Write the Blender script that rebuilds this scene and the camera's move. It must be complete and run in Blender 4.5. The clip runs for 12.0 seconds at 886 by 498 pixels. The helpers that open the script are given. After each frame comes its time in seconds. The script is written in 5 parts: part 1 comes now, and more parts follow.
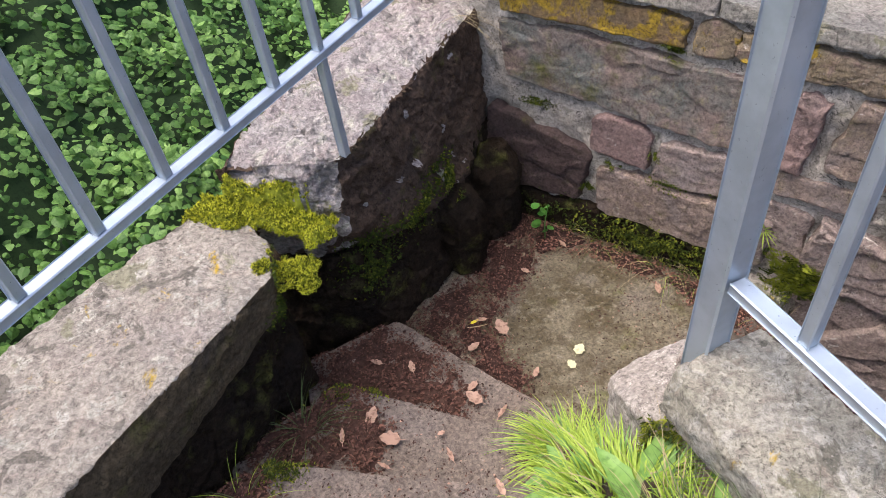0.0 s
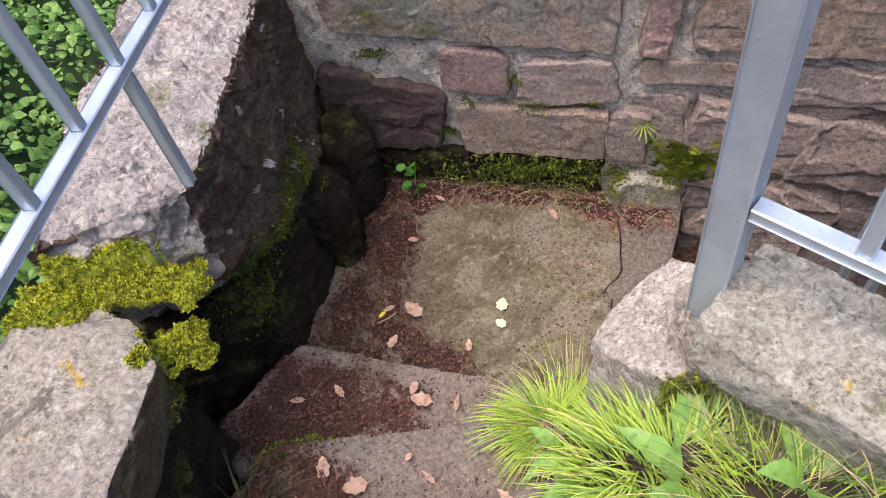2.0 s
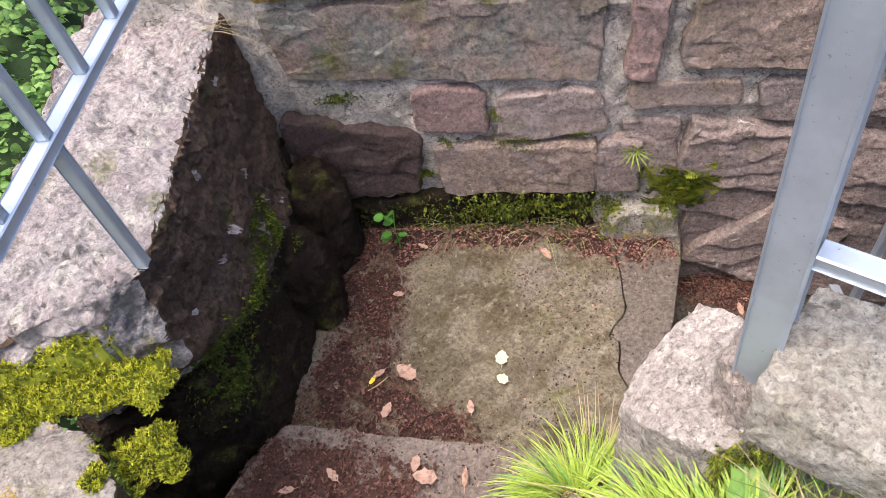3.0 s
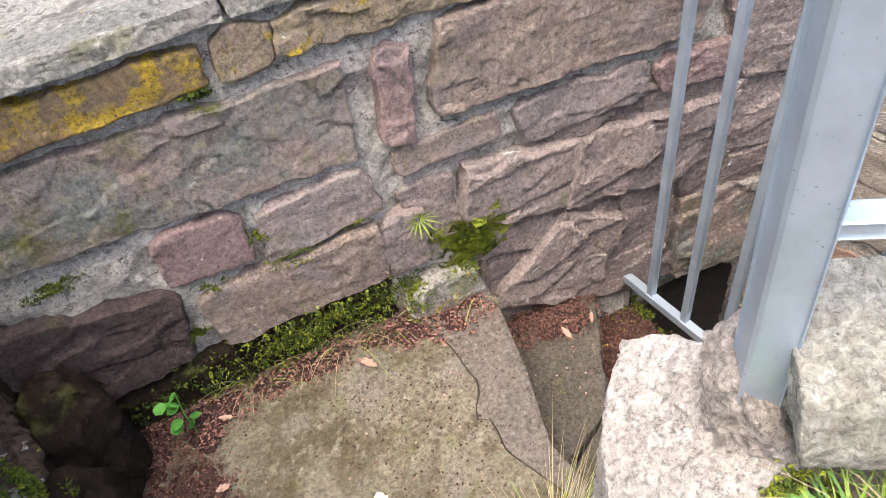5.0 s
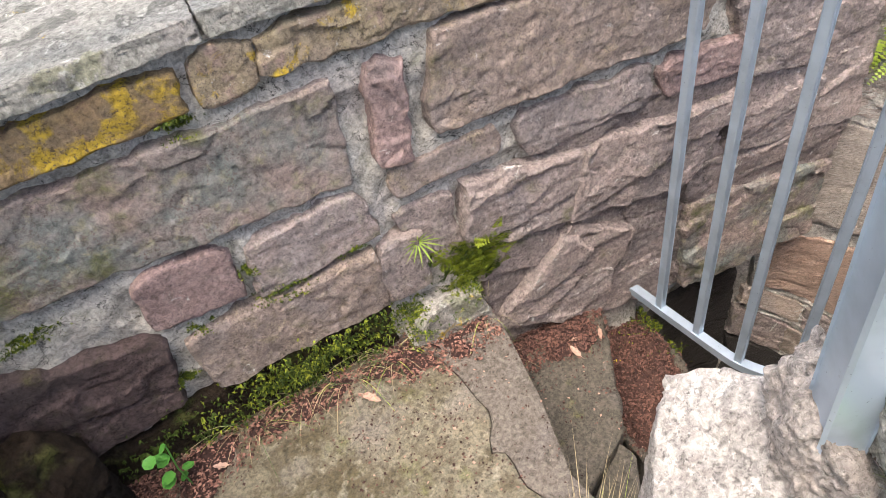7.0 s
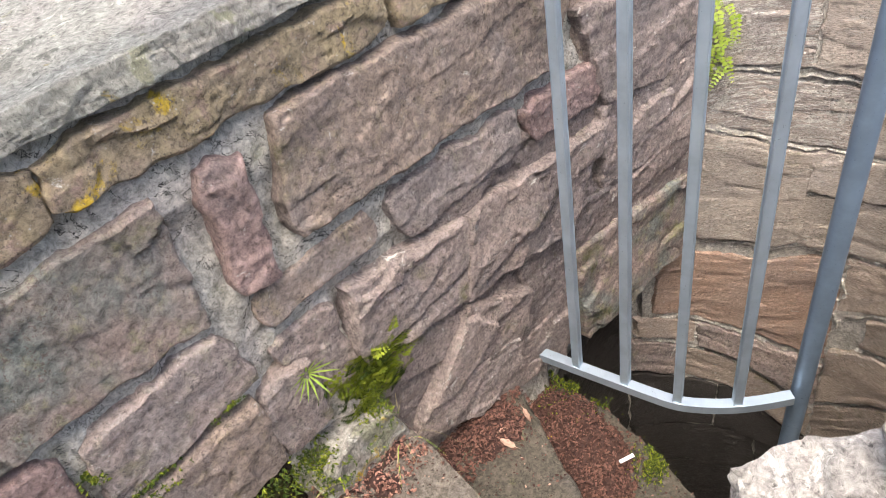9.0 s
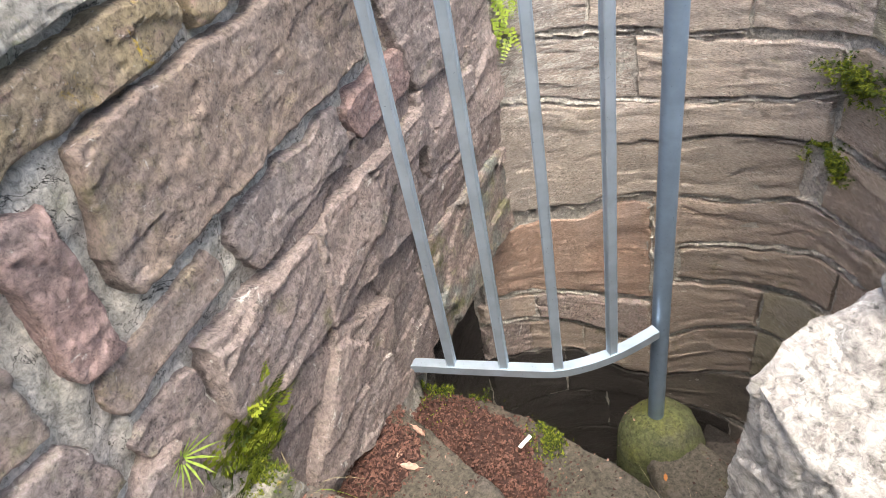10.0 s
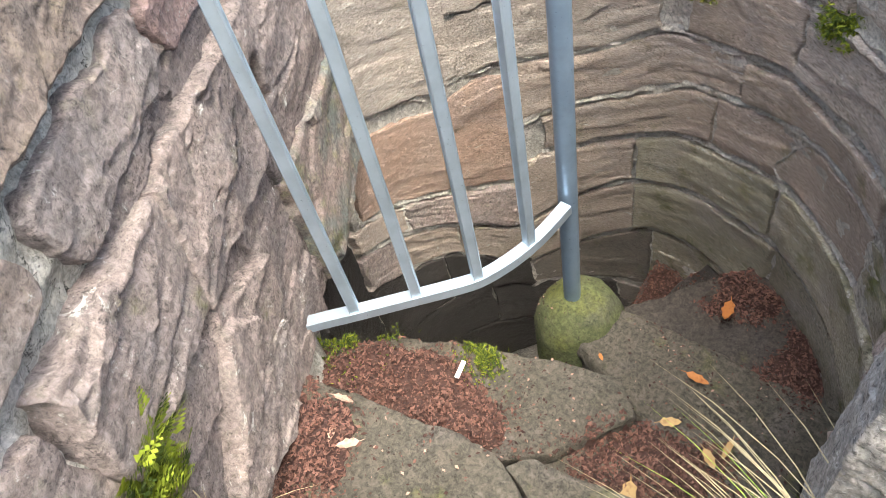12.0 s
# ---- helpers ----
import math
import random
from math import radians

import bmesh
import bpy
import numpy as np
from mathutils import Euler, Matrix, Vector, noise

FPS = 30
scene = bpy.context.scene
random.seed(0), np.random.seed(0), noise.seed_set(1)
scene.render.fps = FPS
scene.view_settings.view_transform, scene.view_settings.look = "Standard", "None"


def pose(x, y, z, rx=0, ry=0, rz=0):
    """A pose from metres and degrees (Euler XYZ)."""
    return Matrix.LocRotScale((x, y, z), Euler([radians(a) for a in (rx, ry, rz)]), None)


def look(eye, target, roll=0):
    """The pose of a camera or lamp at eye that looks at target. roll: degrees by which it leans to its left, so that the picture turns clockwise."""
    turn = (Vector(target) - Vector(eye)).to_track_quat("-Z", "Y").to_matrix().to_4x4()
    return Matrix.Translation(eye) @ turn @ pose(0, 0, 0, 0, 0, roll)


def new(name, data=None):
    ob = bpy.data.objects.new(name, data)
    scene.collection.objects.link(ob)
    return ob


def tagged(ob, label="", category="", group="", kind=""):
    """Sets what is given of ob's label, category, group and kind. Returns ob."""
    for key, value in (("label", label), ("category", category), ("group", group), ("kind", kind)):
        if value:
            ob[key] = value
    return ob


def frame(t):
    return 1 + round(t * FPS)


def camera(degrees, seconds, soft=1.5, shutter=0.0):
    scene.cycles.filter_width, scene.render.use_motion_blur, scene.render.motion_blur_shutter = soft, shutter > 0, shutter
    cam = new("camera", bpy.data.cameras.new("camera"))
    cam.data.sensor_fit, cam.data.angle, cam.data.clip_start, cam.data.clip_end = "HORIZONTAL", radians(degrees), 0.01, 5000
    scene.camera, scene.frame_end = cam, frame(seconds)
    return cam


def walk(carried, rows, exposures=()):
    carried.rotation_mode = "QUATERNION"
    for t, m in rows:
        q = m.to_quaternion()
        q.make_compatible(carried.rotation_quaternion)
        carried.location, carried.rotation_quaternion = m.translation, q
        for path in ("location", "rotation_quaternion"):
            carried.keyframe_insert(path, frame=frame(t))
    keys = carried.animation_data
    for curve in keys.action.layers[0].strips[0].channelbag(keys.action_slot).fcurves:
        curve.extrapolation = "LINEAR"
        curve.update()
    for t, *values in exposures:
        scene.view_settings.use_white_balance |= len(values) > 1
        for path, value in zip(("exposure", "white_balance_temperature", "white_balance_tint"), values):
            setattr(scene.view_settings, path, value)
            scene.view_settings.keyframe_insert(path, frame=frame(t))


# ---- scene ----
cam = camera(63.1, 12.0, soft=0.8)
PATH = [
    (0, (-0.022, 0.201, 2.446), (0.011, 1.631, 1.048), -5.0),
    (0.5, (0.042, 0.29, 2.375), (0.053, 1.684, 0.94), -9.2),
    (1, (-0.037, 0.393, 2.366), (0.194, 1.685, 0.857), -7.1),
    (1.5, (-0.145, 0.49, 2.349), (0.214, 1.712, 0.808), -9.4),
    (2, (-0.193, 0.605, 2.296), (0.263, 1.8, 0.759), -8.9),
    (2.5, (-0.176, 0.698, 2.216), (0.316, 1.918, 0.709), -11.1),
    (2.7, (-0.164, 0.744, 2.2), (0.345, 1.964, 0.699), -11.2),
    (4.3, (-0.068, 1.041, 2.037), (0.893, 2.107, 0.643), -10.8),
    (4.5, (-0.102, 1.097, 2.002), (0.933, 2.074, 0.597), -10.1),
    (5, (-0.145, 1.21, 1.972), (1.061, 1.979, 0.574), -10.2),
    (5.5, (-0.115, 1.231, 1.975), (1.161, 1.959, 0.618), -9.2),
    (6, (-0.09, 1.251, 1.962), (1.184, 1.997, 0.612), -9.3),
    (6.5, (-0.085, 1.282, 1.938), (1.153, 2.034, 0.558), -11.2),
    (6.7, (-0.075, 1.3, 1.927), (1.155, 2.041, 0.534), -11.4),
    (8.3, (0.087, 1.485, 1.815), (1.509, 2.048, 0.527), -12.7),
    (8.5, (0.115, 1.51, 1.78), (1.561, 2.034, 0.502), -13.6),
    (9, (0.186, 1.584, 1.708), (1.694, 1.881, 0.429), -13.5),
    (9.5, (0.234, 1.707, 1.627), (1.77, 1.665, 0.348), -13.6),
    (10, (0.298, 1.787, 1.578), (1.775, 1.493, 0.261), -13.8),
    (10.5, (0.35, 1.826, 1.53), (1.733, 1.446, 0.136), -15.8),
    (11, (0.424, 1.868, 1.426), (1.719, 1.425, -0.033), -18.2),
    (11.5, (0.546, 1.883, 1.384), (1.752, 1.365, -0.124), -16.8),
    (12, (0.666, 1.875, 1.315), (1.771, 1.264, -0.236), -16.5),
]
walk(cam, [(t, look(eye, target, roll)) for t, eye, target, roll in PATH],
     [(0, 1.05, 6600, 14), (2.5, 1.24, 6650, 17), (4.5, 1.70, 6500, 11), (6.5, 1.74, 6500, 9), (8.5, 1.70, 6500, 8), (10, 1.92, 6480, 6), (11, 2.14, 6400, 3), (12, 2.42, 6300, 2)])

from mathutils.bvhtree import BVHTree

# world and light: a bright overcast day, the open side to the west
world = bpy.data.worlds.new("sky")
scene.world = world
world.use_nodes = True
wn = world.node_tree.nodes
sky = wn.new("ShaderNodeTexSky")
sky.sky_type, sky.sun_disc = "NISHITA", False
sky.sun_elevation, sky.sun_rotation = radians(71), radians(-88)
sky.air_density, sky.dust_density, sky.ozone_density = 0.8, 5.0, 0.8
wn["Background"].inputs["Strength"].default_value = 0.20
world.node_tree.links.new(sky.outputs["Color"], wn["Background"].inputs["Color"])
sun = new("sun", bpy.data.lights.new("sun", "SUN"))
sun.data.energy, sun.data.angle, sun.data.color = 1.3, radians(45), (1.0, 0.94, 0.84)
sun.matrix_world = look((-2.1, -0.1, 6), (0, 0, 0))


# ---- materials ----
def node(nt, kind, **values):
    n = nt.nodes.new("ShaderNode" + kind)
    for key, value in values.items():
        n.inputs[key.replace("_", " ")].default_value = value
    return n


def base_material(name, rough=0.9, metal=0.0):
    m = bpy.data.materials.new(name)
    m.use_nodes = True
    nt = m.node_tree
    b = nt.nodes["Principled BSDF"]
    b.inputs["Roughness"].default_value, b.inputs["Metallic"].default_value = rough, metal
    b.inputs["Specular IOR Level"].default_value = 0.3
    return m, nt, b


def mix(nt, fac, a, b, mode="MIX"):
    n = nt.nodes.new("ShaderNodeMix")
    n.data_type, n.blend_type = "RGBA", mode
    for sock, v in ((n.inputs[0], fac), (n.inputs[6], a), (n.inputs[7], b)):
        if hasattr(v, "is_linked"):
            nt.links.new(v, sock)
        elif isinstance(v, tuple):
            sock.default_value = (*v[:3], 1)
        else:
            sock.default_value = v
    return n.outputs[2]


def ramp(nt, fac, lo, hi):
    n = nt.nodes.new("ShaderNodeMapRange")
    n.interpolation_type = "SMOOTHSTEP"
    n.inputs["From Min"].default_value, n.inputs["From Max"].default_value = lo, hi
    nt.links.new(fac, n.inputs["Value"])
    return n.outputs["Result"]


def coords(nt, squash=(1, 1, 1), turn=0.0, random_shift=True):
    """Object coordinates, shifted piece by piece."""
    tc = nt.nodes.new("ShaderNodeTexCoord")
    mp = nt.nodes.new("ShaderNodeMapping")
    mp.inputs["Scale"].default_value = squash
    mp.inputs["Rotation"].default_value = (0, 0, turn)
    nt.links.new(tc.outputs["Object"], mp.inputs["Vector"])
    if random_shift:
        info = nt.nodes.new("ShaderNodeObjectInfo")
        mul = nt.nodes.new("ShaderNodeMath")
        mul.operation = "MULTIPLY"
        mul.inputs[1].default_value = 37.0
        nt.links.new(info.outputs["Random"], mul.inputs[0])
        nt.links.new(mul.outputs[0], mp.inputs["Location"])
    return mp.outputs["Vector"]


def noise_tex(nt, vec, scale, detail=6, rough=0.6, distortion=0.0):
    n = node(nt, "TexNoise", Scale=scale, Detail=detail, Roughness=rough, Distortion=distortion)
    nt.links.new(vec, n.inputs["Vector"])
    return n.outputs["Fac"]


def voronoi_tex(nt, vec, scale):
    n = node(nt, "TexVoronoi", Scale=scale)
    nt.links.new(vec, n.inputs["Vector"])
    return n.outputs["Distance"]


def bump(nt, b, layers):
    """layers: (height socket, strength, distance in metres), coarse first."""
    last = None
    for h, s, d in layers:
        n = node(nt, "Bump", Strength=s, Distance=d)
        nt.links.new(h, n.inputs["Height"])
        if last:
            nt.links.new(last, n.inputs["Normal"])
        last = n.outputs["Normal"]
    nt.links.new(last, b.inputs["Normal"])


def stone_material(name, c1, c2, c3, pale=0.0, yellow=0.0, green=0.0, white=0.0, layered=False, vary=0.35, rough=0.92, relief=1.0, gloss=0.3, crack=0.0):
    """Weathered sandstone: two body colours in cloudy patches, a third in veins; pale crust lichen, yellow lichen, green algae and white lime in spots."""
    m, nt, b = base_material(name, rough)
    b.inputs["Specular IOR Level"].default_value = gloss
    v = coords(nt)
    flat = coords(nt, (1, 1, 5)) if layered else v
    big, mid, fine = noise_tex(nt, v, 5, 4, 0.55, 0.4), noise_tex(nt, flat, 22, 6, 0.65, 0.3), noise_tex(nt, flat, 62, 8, 0.78, 0.5)
    col = mix(nt, ramp(nt, big, 0.36, 0.64), c1, c2)
    col = mix(nt, ramp(nt, mid, 0.5, 0.72), col, c3)
    col = mix(nt, ramp(nt, noise_tex(nt, v, 3.2, 5, 0.6, 0.8), 0.50, 0.68), col, tuple(0.55 * x + 0.45 * y * c1[1] / 0.20 for x, y in zip(c1, (0.235, 0.205, 0.195))))
    dark = tuple(x * 0.45 for x in c1)
    col = mix(nt, ramp(nt, noise_tex(nt, flat, 48, 5, 0.7), 0.58, 0.8), col, dark)
    if green:
        col = mix(nt, ramp(nt, noise_tex(nt, v, 7, 5, 0.6), 0.62 - 0.25 * green, 0.85 - 0.2 * green), col, (0.12, 0.125, 0.035))
    if pale:
        spots = ramp(nt, noise_tex(nt, v, 13, 7, 0.68, 0.8), 0.62 - 0.24 * pale, 0.66 - 0.18 * pale)
        col = mix(nt, spots, col, (0.40, 0.39, 0.345))
        col = mix(nt, ramp(nt, noise_tex(nt, v, 8, 7, 0.62, 0.6), 0.575, 0.61), col, tuple(x * 0.55 for x in c1))
        col = mix(nt, ramp(nt, noise_tex(nt, coords(nt, (1.1, 0.9, 1.3), 0.7), 6, 6, 0.6, 0.4), 0.60, 0.64), col, (0.24, 0.235, 0.17))
        rings = ramp(nt, noise_tex(nt, v, 27, 7, 0.7, 0.7), 0.56, 0.62)
        col = mix(nt, mix(nt, rings, (0, 0, 0), spots), col, (0.47, 0.465, 0.43))
    if white:
        col = mix(nt, ramp(nt, noise_tex(nt, flat, 17, 8, 0.75, 1.2), 0.66 - 0.2 * white, 0.74 - 0.2 * white), col, (0.58, 0.55, 0.50))
    if yellow:
        col = mix(nt, ramp(nt, noise_tex(nt, v, 9, 7, 0.66, 0.5), 0.66 - 0.28 * yellow, 0.74 - 0.24 * yellow), col, (0.44, 0.30, 0.035))
    flecks = mix(nt, ramp(nt, noise_tex(nt, v, 6, 4, 0.6), 0.45, 0.7), (0, 0, 0), ramp(nt, voronoi_tex(nt, v, 70), 0.20, 0.10))
    if white or pale:
        col = mix(nt, flecks, col, (0.42, 0.39, 0.35))
    pits = ramp(nt, noise_tex(nt, flat, 95, 4, 0.65), 0.60, 0.70)
    col = mix(nt, pits, col, tuple(x * 0.5 for x in c1))
    patch = ramp(nt, noise_tex(nt, v, 9, 4, 0.6), 0.42, 0.62)
    col = mix(nt, mix(nt, patch, (0, 0, 0), ramp(nt, noise_tex(nt, v, 130, 3, 0.6), 0.56, 0.62)), col, tuple(x * 0.55 for x in c1))
    grain = nt.nodes.new("ShaderNodeMapRange")
    grain.inputs["From Min"].default_value, grain.inputs["From Max"].default_value = 0.30, 0.70
    grain.inputs["To Min"].default_value, grain.inputs["To Max"].default_value = 0.28, 1.72
    nt.links.new(fine, grain.inputs["Value"])
    col = mix(nt, 1.0, col, grain.outputs["Result"], "MULTIPLY")
    layers = [(noise_tex(nt, flat, 34, 9, 0.74, 0.6), 1.0 * relief, 0.011), (noise_tex(nt, v, 110, 6, 0.75), 1.0 * relief, 0.008), (fine, 1.0, 0.006)]
    if crack:
        n = nt.nodes.new("ShaderNodeMath")
        n.operation = "SUBTRACT"
        n.inputs[1].default_value = 0.5
        nt.links.new(noise_tex(nt, v, 4.5, 7, 0.62, 0.5), n.inputs[0])
        size = nt.nodes.new("ShaderNodeMath")
        size.operation = "ABSOLUTE"
        nt.links.new(n.outputs[0], size.inputs[0])
        open_crack = ramp(nt, size.outputs[0], 0.010 * crack, 0.003 * crack)
        col = mix(nt, open_crack, col, tuple(x * 0.12 for x in c1))
        dip = nt.nodes.new("ShaderNodeMath")
        dip.operation = "MULTIPLY"
        dip.inputs[1].default_value = -1.0
        nt.links.new(open_crack, dip.inputs[0])
        layers.append((dip.outputs[0], 1.0, 0.010))
    info = nt.nodes.new("ShaderNodeObjectInfo")
    hsv = node(nt, "HueSaturation")
    rnd = nt.nodes.new("ShaderNodeMapRange")
    rnd.inputs["To Min"].default_value, rnd.inputs["To Max"].default_value = 1 - vary, 1 + vary
    nt.links.new(info.outputs["Random"], rnd.inputs["Value"])
    nt.links.new(rnd.outputs["Result"], hsv.inputs["Value"])
    nt.links.new(col, hsv.inputs["Color"])
    nt.links.new(hsv.outputs["Color"], b.inputs["Base Color"])
    bump(nt, b, layers)
    return m


M_PINK = stone_material("pink sandstone", (0.271, 0.225, 0.211), (0.333, 0.261, 0.234), (0.322, 0.278, 0.228), white=0.30, green=0.06, vary=0.16)
M_DUSK = stone_material("dusky cleft sandstone", (0.234, 0.190, 0.175), (0.290, 0.229, 0.206), (0.255, 0.216, 0.185), white=0.28, green=0.1, vary=0.16)
M_RED = stone_material("red sandstone", (0.275, 0.193, 0.178), (0.322, 0.225, 0.206), (0.310, 0.234, 0.211), white=0.2, vary=0.10)
M_BROWN = stone_material("brown sandstone", (0.277, 0.219, 0.191), (0.328, 0.252, 0.206), (0.317, 0.256, 0.181), white=0.22, green=0.12, vary=0.12)
M_GREY = stone_material("grey green sandstone", (0.292, 0.222, 0.193), (0.187, 0.197, 0.178), (0.287, 0.260, 0.164), green=0.42, vary=0.05)
M_OCHRE = stone_material("ochre sandstone with yellow lichen", (0.271, 0.215, 0.163), (0.302, 0.241, 0.151), (0.302, 0.212, 0.181), yellow=0.28, white=0.28, vary=0.15)
M_YELLOW = stone_material("sandstone under yellow lichen", (0.24, 0.17, 0.09), (0.26, 0.18, 0.10), (0.2, 0.12, 0.09), yellow=0.70, vary=0.05)
# dark damp stone; the shade of gutter and corner is in its colour too
M_SHADEDSTONE = stone_material("damp dark sandstone with corner shade", (0.024, 0.017, 0.012), (0.033, 0.024, 0.017), (0.022, 0.018, 0.012), green=0.35, vary=0.15, gloss=0.08)
M_ROUND = stone_material("layered sandstone", (0.425, 0.367, 0.317), (0.475, 0.403, 0.343), (0.38, 0.317, 0.27), white=0.5, green=0.1, layered=True, vary=0.16)
M_ROUNDGREEN = stone_material("layered sandstone with algae", (0.34, 0.305, 0.23), (0.375, 0.335, 0.255), (0.30, 0.275, 0.19), white=0.42, green=0.40, layered=True, vary=0.13)
M_LIMED = stone_material("sandstone smeared with lime", (0.37, 0.32, 0.285), (0.42, 0.35, 0.30), (0.33, 0.27, 0.235), white=0.85, layered=True, vary=0.06)
M_ROUNDBROWN = stone_material("brown layered sandstone", (0.385, 0.316, 0.262), (0.435, 0.35, 0.292), (0.33, 0.273, 0.213), white=0.4, green=0.2, layered=True, vary=0.12)
# layered stone coloured darker, part of the shade that deepens down the well
M_SHADEROUND = stone_material("layered sandstone with well shade", (0.165, 0.142, 0.118), (0.20, 0.168, 0.14), (0.135, 0.117, 0.092), green=0.2, layered=True, vary=0.12, rough=0.7)
# wet rock whose near-black colour also holds the deep well's shade
M_WELLSHADE = stone_material("wet sandstone with well shade", (0.036, 0.031, 0.028), (0.050, 0.043, 0.039), (0.026, 0.023, 0.020), layered=True, vary=0.15, rough=0.5)
M_SALMON = stone_material("salmon sandstone", (0.385, 0.262, 0.20), (0.36, 0.262, 0.21), (0.33, 0.25, 0.195), white=0.25, layered=True, vary=0.1)
M_PALE = stone_material("lichen grey stone", (0.31, 0.285, 0.25), (0.345, 0.318, 0.28), (0.285, 0.24, 0.215), pale=0.32, yellow=0.24, vary=0.06)
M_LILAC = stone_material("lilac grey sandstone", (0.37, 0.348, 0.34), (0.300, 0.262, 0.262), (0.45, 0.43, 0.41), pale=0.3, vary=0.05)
M_CAP = stone_material("pale capstone", (0.265, 0.258, 0.228), (0.29, 0.282, 0.25), (0.23, 0.22, 0.195), pale=0.16, yellow=0.1, vary=0.05)
M_TREAD = stone_material("worn tread sandstone", (0.180, 0.150, 0.130), (0.155, 0.126, 0.107), (0.21, 0.176, 0.150), vary=0.08, relief=0.5, rough=0.85)
M_EDGE = stone_material("grey brown edge slab", (0.138, 0.118, 0.099), (0.118, 0.100, 0.083), (0.165, 0.143, 0.120), green=0.1, vary=0.05, relief=0.5)
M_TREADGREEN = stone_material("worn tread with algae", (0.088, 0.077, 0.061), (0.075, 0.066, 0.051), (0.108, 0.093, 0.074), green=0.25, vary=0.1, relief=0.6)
# tread colour lowered to add occlusion shade below the newel step
M_TREADSHADE = stone_material("lower tread with well shade", (0.060, 0.050, 0.042), (0.050, 0.042, 0.035), (0.075, 0.062, 0.051), green=0.1, vary=0.1, relief=0.5, rough=0.7)
# purple stone, taken darker to hold the shading of the wall corner
M_PURPLE = stone_material("purple sandstone with corner shade", (0.080, 0.058, 0.056), (0.105, 0.076, 0.072), (0.066, 0.052, 0.042), green=0.15, vary=0.12, gloss=0.12)
M_LANDING = stone_material("gritty landing slab", (0.195, 0.170, 0.122), (0.090, 0.074, 0.042), (0.26, 0.235, 0.18), green=0.22, vary=0.04, relief=0.8)
M_NEWEL = stone_material("mossy green newel stone", (0.085, 0.095, 0.040), (0.105, 0.112, 0.050), (0.078, 0.075, 0.045), green=0.6, vary=0.03, relief=0.5)
M_MORTAR = stone_material("grey mortar", (0.48, 0.45, 0.40), (0.42, 0.39, 0.34), (0.55, 0.52, 0.47), white=0.25, green=0.15, vary=0.03, relief=0.9, crack=0.45)
M_LIME = stone_material("white lime mortar", (0.52, 0.49, 0.44), (0.38, 0.345, 0.30), (0.60, 0.57, 0.52), white=0.45, vary=0.03, relief=1.4)
# brown stone, darkened further for sides turned away from the light
M_ROCKSIDE = stone_material("brown unweathered rock with side shade", (0.092, 0.063, 0.047), (0.115, 0.080, 0.060), (0.072, 0.051, 0.037), green=0.2, vary=0.1, gloss=0.12)
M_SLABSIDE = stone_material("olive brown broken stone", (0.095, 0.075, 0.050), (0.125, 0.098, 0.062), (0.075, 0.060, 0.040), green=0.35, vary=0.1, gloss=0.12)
M_PIER = stone_material("pier slab with grey lichen", (0.33, 0.318, 0.262), (0.375, 0.362, 0.308), (0.265, 0.232, 0.196), pale=0.5, yellow=0.08, vary=0.03)
M_GRANULAR = stone_material("granular pale stone", (0.325, 0.295, 0.265), (0.375, 0.345, 0.312), (0.27, 0.238, 0.21), white=0.5, vary=0.03, relief=0.6)
M_BED = stone_material("pinkish crumbly mortar", (0.40, 0.345, 0.305), (0.45, 0.40, 0.355), (0.33, 0.28, 0.25), white=0.4, vary=0.03, relief=1.3)
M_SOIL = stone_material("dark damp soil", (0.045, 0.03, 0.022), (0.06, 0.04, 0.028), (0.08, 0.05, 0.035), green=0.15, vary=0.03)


def steel_material(name, colour):
    m, nt, b = base_material(name, 0.40, 0.62)
    v = coords(nt, random_shift=False)
    col = mix(nt, ramp(nt, noise_tex(nt, v, 9, 5, 0.6), 0.35, 0.7), colour, tuple(x * 0.82 for x in colour))
    col = mix(nt, ramp(nt, noise_tex(nt, v, 120, 3, 0.6), 0.66, 0.75), col, tuple(x * 0.5 for x in colour))
    col = mix(nt, ramp(nt, noise_tex(nt, v, 14, 4, 0.5), 0.78, 0.82), col, (0.28, 0.09, 0.035))
    nt.links.new(col, b.inputs["Base Color"])
    b.inputs["Specular IOR Level"].default_value = 0.5
    bump(nt, b, [(noise_tex(nt, v, 60, 4, 0.6), 0.15, 0.002)])
    return m


M_STEEL = steel_material("blue grey painted steel", (0.44, 0.515, 0.59))
M_PIPE = steel_material("blue grey painted pipe", (0.30, 0.395, 0.51))


def leaf_material(name, c1, c2, rough=0.55, translucent=0.25):
    m, nt, b = base_material(name, rough)
    geo = nt.nodes.new("ShaderNodeNewGeometry")
    col = mix(nt, geo.outputs["Random Per Island"], c1, c2)
    v = coords(nt, random_shift=False)
    col = mix(nt, ramp(nt, noise_tex(nt, v, 60, 4, 0.6), 0.45, 0.75), col, tuple(x * 0.7 for x in c1))
    nt.links.new(col, b.inputs["Base Color"])
    if translucent:
        t = node(nt, "BsdfTranslucent")
        nt.links.new(col, t.inputs["Color"])
        mx = node(nt, "MixShader", Fac=translucent)
        nt.links.new(b.outputs[0], mx.inputs[1])
        nt.links.new(t.outputs[0], mx.inputs[2])
        nt.links.new(mx.outputs[0], nt.nodes["Material Output"].inputs["Surface"])
    return m


